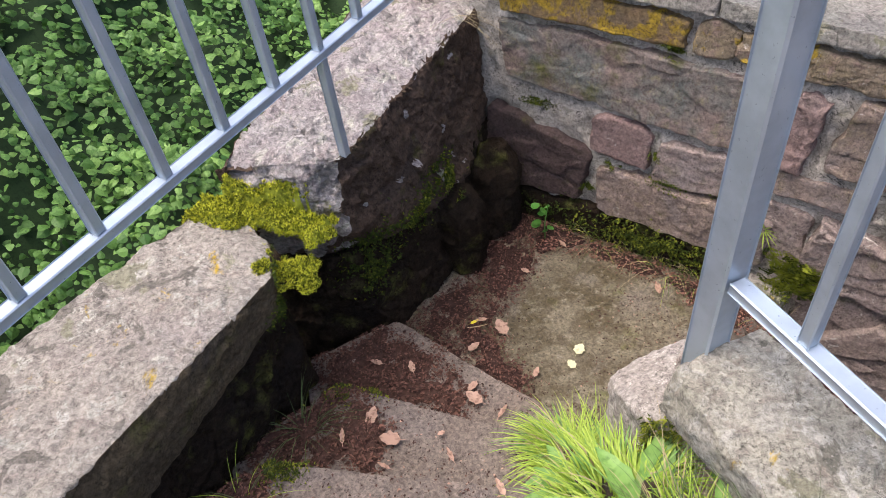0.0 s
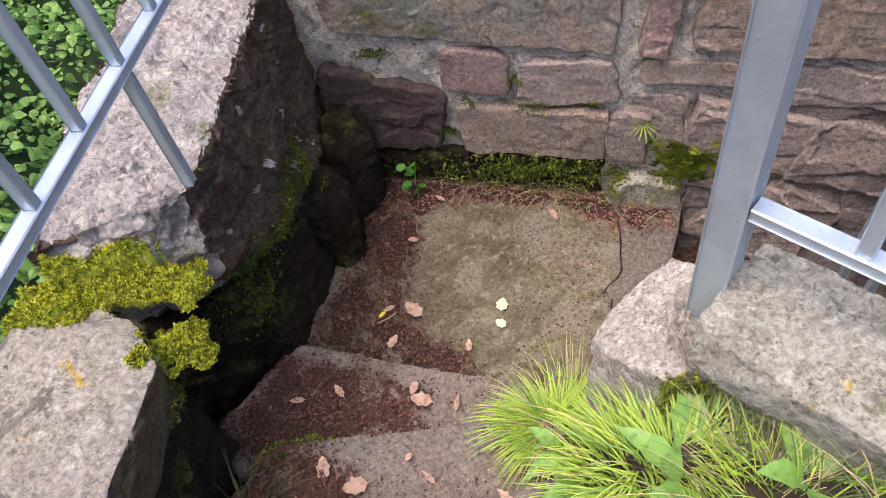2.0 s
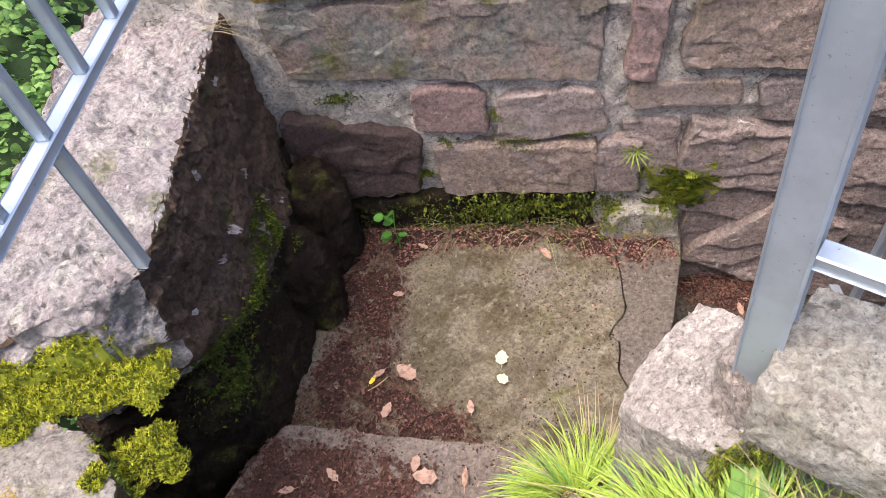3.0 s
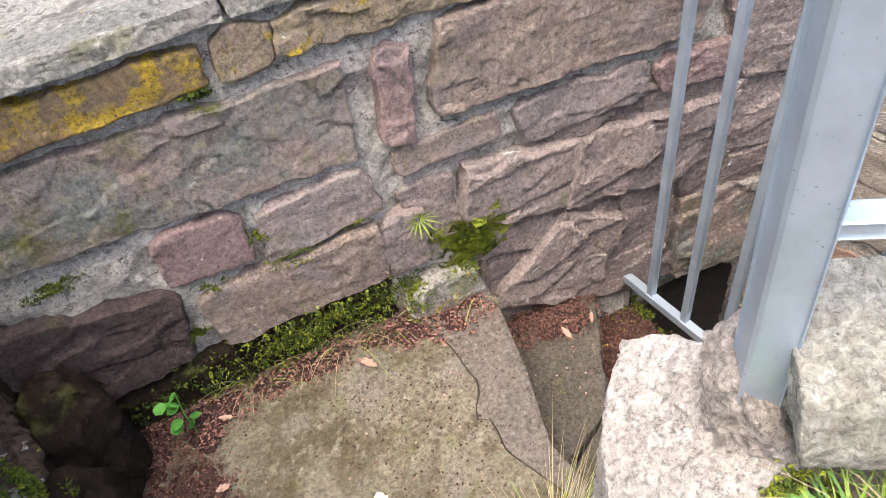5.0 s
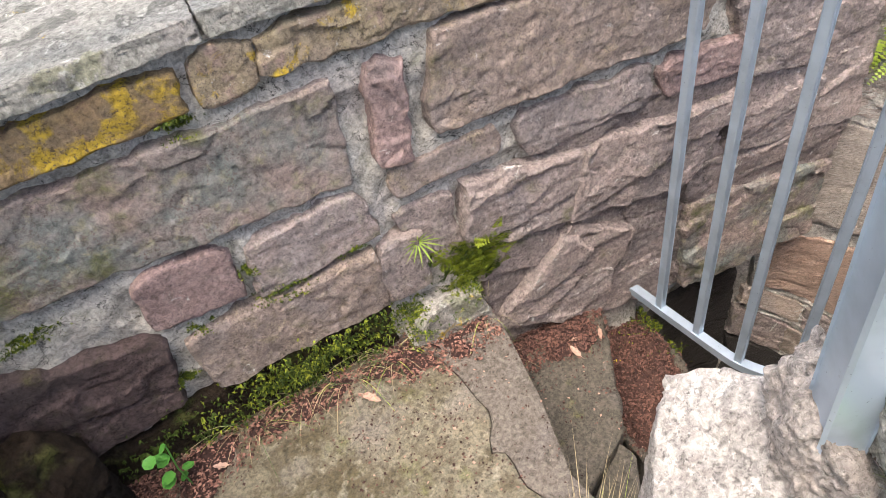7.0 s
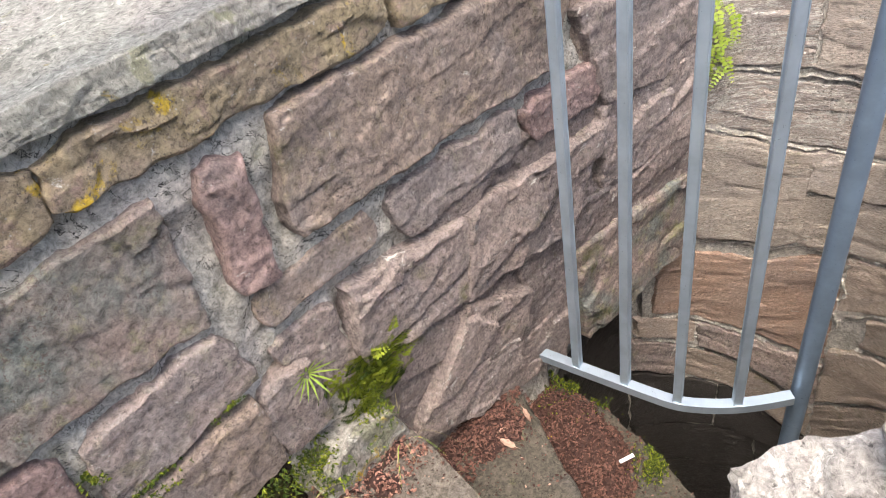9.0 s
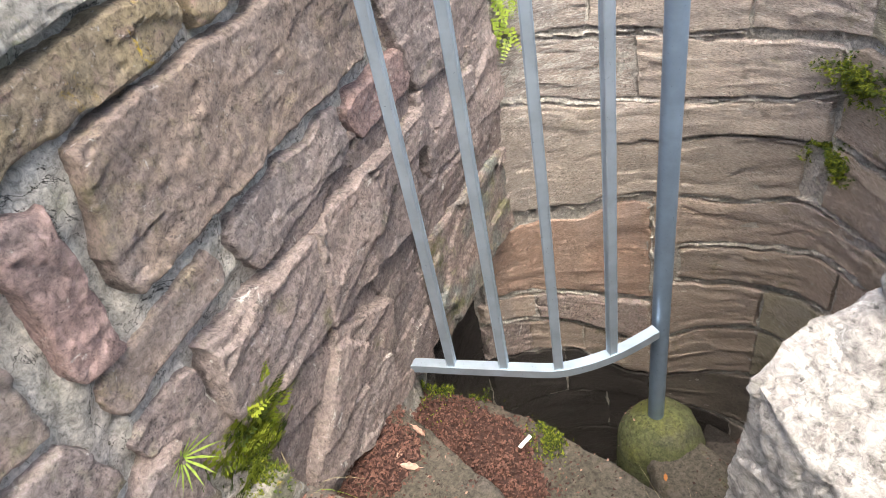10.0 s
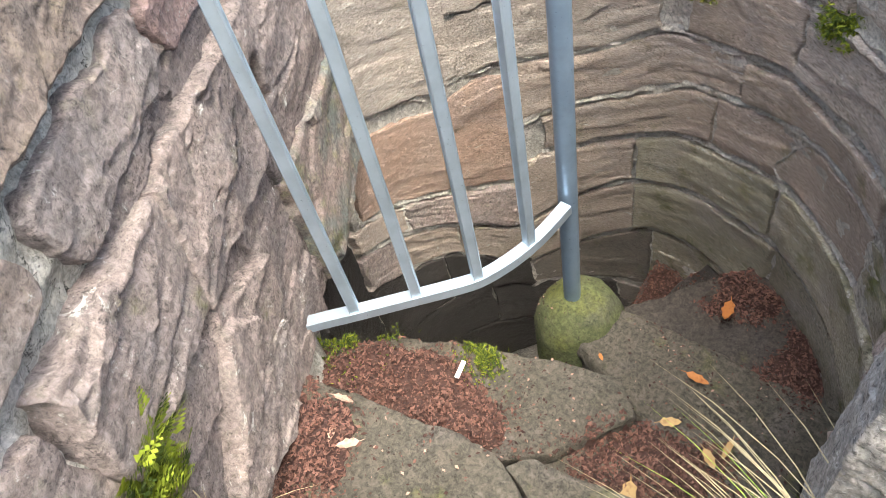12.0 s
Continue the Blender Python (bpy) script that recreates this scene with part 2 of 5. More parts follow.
M_BUSH = leaf_material("bush leaf green", (0.045, 0.125, 0.025), (0.12, 0.25, 0.055))
M_BUSHLIGHT = leaf_material("light bush leaf green", (0.10, 0.22, 0.045), (0.20, 0.35, 0.09))
# near-black green that paints the shade in the gaps between leaves
M_BUSHSHADE = leaf_material("bush shade green", (0.012, 0.03, 0.01), (0.02, 0.045, 0.014), 0.9, 0.0)
M_GRASS = leaf_material("bright yellow green grass", (0.27, 0.42, 0.05), (0.45, 0.58, 0.11), 0.5, 0.4)
M_GRASSDARK = leaf_material("dull green grass", (0.06, 0.10, 0.035), (0.12, 0.16, 0.06), 0.6, 0.2)
M_STRAW = leaf_material("dry straw grass", (0.36, 0.29, 0.17), (0.45, 0.38, 0.22), 0.7, 0.2)
M_WEED = leaf_material("fresh weed leaf green", (0.13, 0.27, 0.06), (0.20, 0.36, 0.09), 0.45, 0.25)
M_IVY = leaf_material("ivy seedling green", (0.06, 0.20, 0.035), (0.10, 0.28, 0.05), 0.4, 0.2)
M_FERN = leaf_material("yellow green fern", (0.20, 0.29, 0.025), (0.31, 0.38, 0.04), 0.5, 0.3)
M_MOSS = leaf_material("yellow green moss", (0.46, 0.49, 0.028), (0.84, 0.84, 0.12), 0.9, 0.4)
M_MOSSMID = leaf_material("mid green moss", (0.15, 0.18, 0.016), (0.30, 0.33, 0.035), 0.95, 0.2)
M_MOSSDARK = leaf_material("dark green moss", (0.045, 0.07, 0.012), (0.09, 0.12, 0.02), 0.95, 0.1)
M_LITTER = leaf_material("red brown leaf litter", (0.085, 0.034, 0.024), (0.33, 0.18, 0.135), 0.8, 0.0)
M_LITTERDARK = leaf_material("dark brown leaf litter", (0.032, 0.015, 0.012), (0.07, 0.036, 0.027), 0.85, 0.0)
# darker copy of M_LITTER, with shade in its colour
M_LITTERSHADE = leaf_material("shaded red brown leaf litter", (0.060, 0.025, 0.018), (0.165, 0.082, 0.060), 0.7, 0.0)
M_DRY = leaf_material("dry pink brown leaf", (0.26, 0.155, 0.115), (0.44, 0.29, 0.22), 0.6, 0.15)
M_TAN = leaf_material("dry tan leaf", (0.34, 0.20, 0.08), (0.40, 0.26, 0.11), 0.6, 0.15)
M_RUST = leaf_material("rust orange leaf", (0.36, 0.12, 0.03), (0.42, 0.17, 0.05), 0.6, 0.1)
M_WORT = leaf_material("yellow green liverwort", (0.16, 0.20, 0.018), (0.32, 0.36, 0.038), 0.6, 0.1)
M_CREAM = leaf_material("cream white leaf", (0.55, 0.55, 0.32), (0.66, 0.66, 0.42), 0.5, 0.2)
M_LEMON = leaf_material("lemon yellow leaf", (0.62, 0.56, 0.03), (0.70, 0.62, 0.05), 0.5, 0.2)
M_WHITE = leaf_material("white paper", (0.80, 0.79, 0.76), (0.82, 0.81, 0.78), 0.6, 0.0)


# ---- builders ----
def part(name, bm, material, parent=None, label="", smooth=True, crisp=24):
    """One mesh object out of a bmesh in world coordinates, under a thing or a part."""
    me = bpy.data.meshes.new(name)
    if smooth:
        for f in bm.faces:
            f.smooth = True
    bm.to_mesh(me)
    bm.free()
    if smooth:
        me.set_sharp_from_angle(angle=radians(crisp))
    for m in material if isinstance(material, (list, tuple)) else [material]:
        me.materials.append(m)
    ob = new(name, me)
    if parent:
        ob.parent = parent
        ob.matrix_parent_inverse = parent.matrix_world.inverted()
    if label:
        tagged(ob, label)
    return ob


def thing(name, at, label, category, group="", kind=""):
    e = tagged(new(name), label, category, group, kind)
    e.location = at
    e.matrix_world = Matrix.Translation(at)
    e.empty_display_size = 0.1
    return e


def fractal(p, scale, seed=0.0, octaves=4):
    return noise.fractal(Vector((p[0] * scale + seed, p[1] * scale - seed, p[2] * scale + 0.37 * seed)), 0.9, 2.1, octaves)


P0, ALONG, OUT = Vector((0.72, 2.75, 0)), Vector((0.7474, -0.6644, 0)), Vector((-0.6644, -0.7474, 0))


def bow(s):
    """How far the wall's face swings out of a straight line."""
    return -0.045 * (1 - (s - 0.9) ** 2) if s < 2.2 else 0.031 + 0.117 * (s - 2.2)


def on_wall(s, z, off=0.0):
    """A point of the straight wall's face: s metres along it, z up, off metres out of it."""
    return P0 + ALONG * s + OUT * (off + bow(s)) + Vector((0, 0, z))


CENTRE, RADIUS = Vector((1.80, 0.88, 0)), 0.80


def on_round(a, z, off=0.0):
    """A point of the round wall's inner face, at a degrees; off metres inwards."""
    r = RADIUS - off + 0.34 * min(1.0, max(0.0, (-a - 105) / 75)) ** 1.5
    return CENTRE + Vector((r * math.cos(radians(a)), r * math.sin(radians(a)), z))


def chance(c, k):
    """A number from 0 to 1 that belongs to a cell."""
    return (math.sin(c.x * 127.1 + c.y * 311.7 + c.z * 74.7 + k * 53.3) * 43758.5453) % 1.0


def facet(p, step, tilt):
    """Broken stone: every cell is a plane of its own, at its own height and slope. Also gives the distance to the cell's border."""
    p = p + noise.noise_vector(p * 1.6) * 0.16
    ds, cs = noise.voronoi(p)
    c = cs[0]
    e = p - c
    return step * (chance(c, 0) - 0.5) + tilt * (e.x * (chance(c, 1) - 0.5) + e.y * (chance(c, 2) - 0.5) + e.z * (chance(c, 3) - 0.5)), ds[1] - ds[0]


def block(corners, place, proud=0.03, depth=0.10, seed=0.0, rough=0.012, jag=0.014, size=None, step=0.0115, round_off=0.006, layered=False, stretch=False):
    """A wall stone: four corners (a, z) on the wall's face, broken edges, a cleft or dressed face, depth into the wall."""
    bl, br, tr, tl = (Vector(c) for c in corners)
    unit = size or 1.0
    if not size:
        grow = 0.024 if layered else 0.009
        bl, br, tr, tl = bl + Vector((-grow, -grow)), br + Vector((grow, -grow)), tr + Vector((grow, grow)), tl + Vector((-grow, grow))
    wide, high = abs(br.x - bl.x) * unit, max(abs(tl.y - bl.y), abs(tr.y - br.y))
    nu, nv = max(4, min(104, round(wide / step))), max(4, min(44, round(high / step)))

    def spread(n):
        return [0.0, 0.35 / n] + [(i + 0.0) / n for i in range(1, n)] + [1 - 0.35 / n, 1.0]
    us, vs = spread(nu), spread(nv)
    big = (0.34, 0.17) if layered else (0.30, 0.07) if stretch else (0.20, 0.12)
    bm = bmesh.new()
    rows = []
    for v in vs:
        row = []
        for u in us:
            p = bl.lerp(br, u).lerp(tl.lerp(tr, u), v)
            q = place(p.x, p.y, 0)
            edge = min(min(u, 1 - u) * wide, min(v, 1 - v) * high)
            k = max(0.0, 1 - edge / 0.06)
            ja = (fractal(q, 14, seed) + 0.6 * fractal(q, 5, seed + 2)) * jag * k
            jz = (fractal(q, 14, seed + 9.0) + 0.6 * fractal(q, 5, seed + 4)) * jag * k
            corner = (1 - min(1, min(u, 1 - u) * wide / 0.045)) * (1 - min(1, min(v, 1 - v) * high / 0.045))
            a, z = p.x + (ja + corner * 0.007 * (1 if u < 0.5 else -1)) / unit, p.y + jz + corner * 0.007 * (1 if v < 0.5 else -1)
            t = min(1.0, edge / round_off)
            x, y = p.x * unit, p.y - (0.22 * p.x if layered else 0.0)
            f1, gap = facet(Vector((x / big[0], y / big[1], seed)), 1.0, 1.4)
            f2, _ = facet(Vector((x / (big[0] * 0.30), y / (big[1] * 0.34), seed + 5)), 1.0, 0.9)
            cleft = (1.0 if layered else 0.50) * f1 + (0.16 if layered else 0.20) * f2
            if layered:
                phase = y / 0.19 + seed + 0.4 * noise.fractal(Vector((x * 2.0, y * 2.6, seed)), 1.0, 2.2, 3)
                plate = math.floor(phase)
                saw = phase - plate
                cleft += 0.5 * chance(Vector((plate, seed, 0.0)), 1) * (min(1.0, saw * 16) * (1.0 - saw) - 0.4)
            elif stretch:
                phase = y / 0.085 + seed + 0.7 * noise.fractal(Vector((x * 2.0, y * 3.4, seed)), 1.1, 2.2, 4)
                plate = math.floor(phase)
                saw = phase - plate
                broken = max(0.0, fractal(q, 2.6, seed + plate))
                cleft += 0.20 * chance(Vector((plate, seed, 0.0)), 1) * (min(1.0, saw * 10) * (1.0 - saw) - 0.4) - 0.28 * max(0.0, 1 - abs(saw - 0.02) / 0.08) * broken
            off = proud * (1 - (1 - t) ** 2) + rough * (cleft + 0.5 * fractal(q, 4, seed) + 0.22 * fractal(q, 34, seed + 3)) * min(1.0, 0.3 + 0.7 * t)
            row.append(bm.verts.new(place(a, z, off)))
        rows.append(row)
    for r0, r1 in zip(rows, rows[1:]):
        for i in range(len(us) - 1):
            bm.faces.new((r0[i], r0[i + 1], r1[i + 1], r1[i]))
    rim = rows[0] + [r[-1] for r in rows[1:]] + rows[-1][-2::-1] + [r[0] for r in rows[-2:0:-1]]
    outline = [(u, 0) for u in us] + [(1, v) for v in vs[1:]] + [(u, 1) for u in us[-2::-1]] + [(0, v) for v in vs[-2:0:-1]]
    back = []
    for u, v in outline:
        p = bl.lerp(br, u).lerp(tl.lerp(tr, u), v)
        back.append(bm.verts.new(place(p.x, p.y, -depth)))
    n = len(rim)
    for i in range(n):
        bm.faces.new((rim[i], back[i], back[(i + 1) % n], rim[(i + 1) % n]))
    bmesh.ops.recalc_face_normals(bm, faces=bm.faces)
    return bm


def rock(points, edge=0.05, amp=0.02, seed=0.0, scale=6.0, fine=0.25, chip=0.0, layered=1.0, crack=0.0, cleft=0.0, cell=0.1):
    """A rough block: the hull of a few corners, cut fine and roughened."""
    bm = bmesh.new()
    for p in points:
        bm.verts.new(p)
    hull = bmesh.ops.convex_hull(bm, input=bm.verts)
    bmesh.ops.delete(bm, geom=[g for g in hull["geom_interior"] if isinstance(g, bmesh.types.BMVert)], context="VERTS")
    bmesh.ops.recalc_face_normals(bm, faces=bm.faces)
    bmesh.ops.triangulate(bm, faces=bm.faces)
    for _ in range(9):
        long = [e for e in bm.edges if e.calc_length() > edge]
        if not long:
            break
        bmesh.ops.subdivide_edges(bm, edges=long, cuts=1)
        bmesh.ops.triangulate(bm, faces=bm.faces)
    for _ in range(2):
        bmesh.ops.smooth_vert(bm, verts=bm.verts, factor=0.35, use_axis_x=True, use_axis_y=True, use_axis_z=True)
    bm.normal_update()
    moves = []
    for v in bm.verts:
        c = (v.co.x, v.co.y, v.co.z * layered)
        d = amp * (fractal(c, scale, seed) + fine * fractal(c, scale * 4, seed + 5)) - chip * max(0.0, fractal(c, scale * 0.8, seed + 11) - 0.15)
        if crack:
            line = abs(fractal(c, scale * 0.55, seed + 31))
            d -= crack * max(0.0, 1 - line / 0.035)
            terrace = fractal(c, scale * 0.9, seed + 17) * 2.5
            d += 0.6 * amp * (math.floor(terrace) + min(1.0, (terrace % 1.0) * 4.0)) / 2.5
        if cleft:
            f1, gap = facet(Vector(c) / cell + Vector((seed, 0, 0)), 1.0, 0.9)
            f2, _ = facet(Vector(c) / (cell * 0.36) + Vector((0, seed, 0)), 1.0, 0.9)
            d += cleft * (f1 + 0.4 * f2 - 0.5 * max(0.0, 1 - gap / 0.07))
        moves.append(v.normal * d)
    for v, d in zip(bm.verts, moves):
        v.co += d
    bm.normal_update()
    return bm


def prism(outline, z0, z1):
    """Corners of an upright prism; z0 and z1 may be numbers or one height a corner."""
    top = z1 if isinstance(z1, (list, tuple)) else [z1] * len(outline)
    return [(x, y, z0) for x, y in outline] + [(x, y, z) for (x, y), z in zip(outline, top)]


def beam(bm, a, b, w, h, bevel=0.003, turn=None):
    """A square or flat bar from a to b with bevelled edges; turn: the way its width points."""
    a, b = Vector(a), Vector(b)
    way = (b - a).normalized()
    side = (Vector(turn) if turn else way.cross(Vector((0, 0, 1)))).normalized()
    side = (side - way * side.dot(way)).normalized()
    up = side.cross(way)
    ring = []
    for sx, sy in ((-1, -1), (1, -1), (1, 1), (-1, 1)):
        c = side * (sx * w / 2) + up * (sy * h / 2)
        first = side * (-sx * bevel) if sx * sy > 0 else up * (-sy * bevel)
        second = up * (-sy * bevel) if sx * sy > 0 else side * (-sx * bevel)
        ring += [c + first, c + second]
    va = [bm.verts.new(a + c) for c in ring]
    vb = [bm.verts.new(b + c) for c in ring]
    for i in range(8):
        bm.faces.new((va[i], va[(i + 1) % 8], vb[(i + 1) % 8], vb[i]))
    bm.faces.new(va[::-1])
    bm.faces.new(vb)
    bmesh.ops.recalc_face_normals(bm, faces=bm.faces)
    return bm


def tube(bm, pts, radii, sides=10):
    """A round tube along points."""
    rings = []
    for i, p in enumerate(pts):
        p = Vector(p)
        way = (Vector(pts[min(i + 1, len(pts) - 1)]) - Vector(pts[max(i - 1, 0)])).normalized()
        side = way.cross(Vector((0.3, 0.1, 1)) if abs(way.z) < 0.9 else Vector((1, 0.2, 0))).normalized()
        up = side.cross(way)
        r = radii[i] if isinstance(radii, (list, tuple)) else radii
        rings.append([bm.verts.new(p + (side * math.cos(k * math.tau / sides) + up * math.sin(k * math.tau / sides)) * r) for k in range(sides)])
    for r0, r1 in zip(rings, rings[1:]):
        for k in range(sides):
            bm.faces.new((r0[k], r0[(k + 1) % sides], r1[(k + 1) % sides], r1[k]))
    bm.faces.new(rings[0][::-1])
    bm.faces.new(rings[-1])
    return bm


# ---- the straight wall ----
def wall_sheet(name, place, a0, a1, low, high, thick, material, label, step, seed, unit=1.0, rows=100, skin=lambda a, z: 0.014, dip=0.034):
    """The mortar body of a wall: a rough face and its thickness behind it; low and high are functions of the place along it."""
    bm = bmesh.new()
    n = max(8, round(abs(a1 - a0) * unit / step))
    m = rows
    face, rear = [], []
    for i in range(n + 1):
        a = a0 + (a1 - a0) * i / n
        col, lo, hi = [], low(a), high(a)
        for j in range(m + 1):
            z = lo + (hi - lo) * j / m
            q = place(a, z, 0)
            col.append(bm.verts.new(place(a, z, skin(a, z) + min(0.006, dip * fractal(q, 7, seed) - 0.002) + 0.004 * fractal(q, 30, seed + 2))))
        face.append(col)
        rear.append((bm.verts.new(place(a, lo, -thick)), bm.verts.new(place(a, hi, -thick))))
    for i in range(n):
        for j in range(m):
            bm.faces.new((face[i][j], face[i + 1][j], face[i + 1][j + 1], face[i][j + 1]))
        bm.faces.new((rear[i][0], rear[i][1], rear[i + 1][1], rear[i + 1][0]))
        bm.faces.new((face[i][m], face[i + 1][m], rear[i + 1][1], rear[i][1]))
        bm.faces.new((face[i + 1][0], face[i][0], rear[i][0], rear[i + 1][0]))
    bm.faces.new(face[0] + [rear[0][1], rear[0][0]])
    bm.faces.new(face[-1][::-1] + [rear[-1][0], rear[-1][1]])
    bmesh.ops.recalc_face_normals(bm, faces=bm.faces)
    return tagged(part(name, bm, material), label, "wall", kind="structure")


def north_low(s):
    return -0.9 if s < 1.68 else -0.43


wall_north = wall_sheet("wall_north", on_wall, -0.9, 2.62, north_low, lambda s: 1.22, 0.42, M_MORTAR,
                        "rubble sandstone wall with wide grey mortar joints", 0.018, 4.0, skin=lambda s, z: 0.014 - 0.024 * min(1.0, max(0.0, (s - 0.95) / 0.12)) * min(1.0, max(0.0, (0.58 - z) / 0.1)))


def wall_stone(material, s0, z0, s1, z1, s2, z2, s3, z3, proud=0.03, rough=0.014, **more):
    """One stone of the straight wall: lower left, lower right, upper right, upper left."""
    rough *= 0.78 if "layered" in more else 1.0
    bm = block(((s0, z0), (s1, z1), (s2, z2), (s3, z3)), on_wall, proud + 0.010, 0.06, s0 * 7.1 + z0 * 3.3, rough, **more)
    return part("stone", bm, material, wall_north, crisp=13)


# stones, course by course
wall_stone(M_YELLOW, -0.424, 1.074, 0.340, 1.074, 0.345, 1.183, -0.405, 1.169, 0.04, 0.012)
wall_stone(M_OCHRE, 0.374, 1.069, 0.519, 1.078, 0.533, 1.180, 0.381, 1.187, 0.03, 0.012)
wall_stone(M_OCHRE, 0.524, 1.082, 1.302, 1.073, 1.305, 1.176, 0.539, 1.181, 0.038, 0.014)
wall_stone(M_GREY, -0.381, 0.770, 0.662, 0.693, 0.673, 1.005, -0.429, 1.020, 0.03, 0.014)
wall_stone(M_RED, 0.748, 0.707, 0.851, 0.691, 0.873, 0.993, 0.767, 1.010, 0.04, 0.016)
wall_stone(M_BROWN, 0.777, 0.572, 1.111, 0.585, 1.114, 0.682, 0.759, 0.669, 0.025, 0.01)
wall_stone(M_BROWN, 0.925, 0.749, 1.829, 0.750, 1.900, 1.018, 0.953, 1.043, 0.045, 0.016)
wall_stone(M_PINK, 1.217, 0.527, 1.641, 0.565, 1.647, 0.692, 1.171, 0.681, 0.035, 0.016)
wall_stone(M_RED, 1.693, 0.565, 1.986, 0.550, 2.022, 0.689, 1.670, 0.668, 0.035, 0.016)
wall_stone(M_DUSK, 0.984, 0.266, 1.354, 0.217, 1.410, 0.454, 0.998, 0.505, 0.05, 0.026, layered=True)
wall_stone(M_DUSK, 1.365, 0.213, 1.801, 0.167, 1.993, 0.459, 1.416, 0.460, 0.055, 0.028, layered=True)
wall_stone(M_DUSK, 1.606, -0.121, 1.818, -0.066, 1.817, 0.132, 1.605, 0.133, 0.02, 0.016)
wall_stone(M_DUSK, 1.124, -0.056, 1.506, -0.121, 1.585, 0.014, 1.365, 0.159, 0.055, 0.026, layered=True)
wall_stone(M_DUSK, 1.032, -0.161, 1.481, -0.341, 1.499, -0.129, 1.127, -0.073, 0.05, 0.026, layered=True)
wall_stone(M_DUSK, 1.493, -0.359, 1.732, -0.422, 1.816, -0.092, 1.578, -0.112, 0.02, 0.02, layered=True)
wall_stone(M_DUSK, 2.025, 0.544, 2.498, 0.476, 2.518, 0.761, 1.916, 0.856, 0.04, 0.026, layered=True)
wall_stone(M_DUSK, 2.004, 0.223, 2.492, 0.221, 2.493, 0.468, 1.996, 0.508, 0.04, 0.026, layered=True)
wall_stone(M_DUSK, 1.845, 0.048, 2.435, 0.021, 2.493, 0.196, 1.854, 0.192, 0.03, 0.026, layered=True)
wall_stone(M_GREY, 1.879, -0.420, 2.433, -0.364, 2.453, -0.005, 1.851, 0.018, 0.04, 0.022, layered=True)
wall_stone(M_RED, 0.020, 0.514, 0.274, 0.490, 0.283, 0.668, 0.024, 0.692, 0.035, 0.01)
wall_stone(M_PINK, 0.307, 0.447, 0.695, 0.475, 0.667, 0.661, 0.327, 0.642, 0.035, 0.012)
wall_stone(M_BROWN, 0.089, 0.203, 0.658, 0.194, 0.664, 0.425, 0.071, 0.431, 0.05, 0.016)
wall_stone(M_PINK, 0.669, 0.196, 0.815, 0.201, 0.830, 0.424, 0.674, 0.430, 0.045, 0.016)
wall_stone(M_PINK, 0.829, 0.259, 0.952, 0.254, 0.941, 0.502, 0.750, 0.514, 0.02, 0.016)
wall_stone(M_PALE, 0.687, 0.006, 1.002, -0.055, 0.958, 0.115, 0.770, 0.115, 0.095, 0.018)
wall_stone(M_PURPLE, -0.487, 0.409, -0.004, 0.306, 0.026, 0.473, -0.463, 0.606, 0.045, 0.018)
wall_stone(M_PURPLE, -0.341, 0.197, -0.021, 0.214, -0.003, 0.296, -0.479, 0.394, 0.04, 0.018)
wall_stone(M_OCHRE, 1.33, 1.075, 1.70, 1.07, 1.71, 1.175, 1.335, 1.175, 0.035)
wall_stone(M_BROWN, 1.73, 1.06, 2.45, 1.05, 2.45, 1.175, 1.735, 1.175, 0.03)
wall_stone(M_PINK, 1.95, 0.87, 2.50, 0.78, 2.50, 1.03, 1.93, 1.03, 0.03, 0.024)
# foot stones, their colour darkened for the shade in the corner
wall_stone(M_SHADEDSTONE, -0.43, -0.10, 0.10, -0.10, 0.10, 0.17, -0.36, 0.17, 0.035, 0.02)
wall_stone(M_SHADEDSTONE, 0.10, -0.10, 0.66, -0.10, 0.66, 0.17, 0.10, 0.18, 0.02, 0.02)
wall_stone(M_DUSK, 1.03, -0.40, 1.46, -0.48, 1.46, -0.37, 1.03, -0.20, 0.02, 0.02)

# bedding stones that fill the gaps between the cleft ones
wall_stone(M_DUSK, 0.99, 0.10, 1.62, 0.02, 1.62, 0.30, 0.99, 0.30, 0.018, 0.02, layered=True)
wall_stone(M_DUSK, 1.60, 0.10, 2.48, -0.02, 2.48, 0.28, 1.60, 0.26, 0.014, 0.02, layered=True)
wall_stone(M_DUSK, 1.03, -0.32, 1.88, -0.41, 1.88, 0.00, 1.03, 0.05, 0.010, 0.02, layered=True)
wall_stone(M_DUSK, 1.30, 0.40, 2.48, 0.42, 2.48, 0.60, 1.30, 0.56, 0.012, 0.02, layered=True)
wall_stone(M_BROWN, 1.95, 0.70, 2.50, 0.62, 2.50, 0.92, 1.92, 0.95, 0.010, 0.02, layered=True)

# the capstones
cap = thing("coping", on_wall(0.8, 1.22), "pale lichen-spotted stone coping on the wall", "coping")


def cap_stone(s0, s1, seed, tip=0.0):
    pts = []
    for s in (s0, s1):
        pts += [on_wall(s, 1.222, 0.055), on_wall(s, 1.222, -0.75), on_wall(s, 1.278 + tip, 0.045), on_wall(s, 1.275, -0.75)]
    return part("capstone", rock(pts, 0.02, 0.005, seed, 11, 0.6, 0.008, cleft=0.005, cell=0.10), M_CAP, cap)


cap_stone(-0.52, 0.434, 1.0)
cap_stone(0.436, 1.36, 2.0, 0.004)
cap_stone(1.375, 2.60, 3.0)

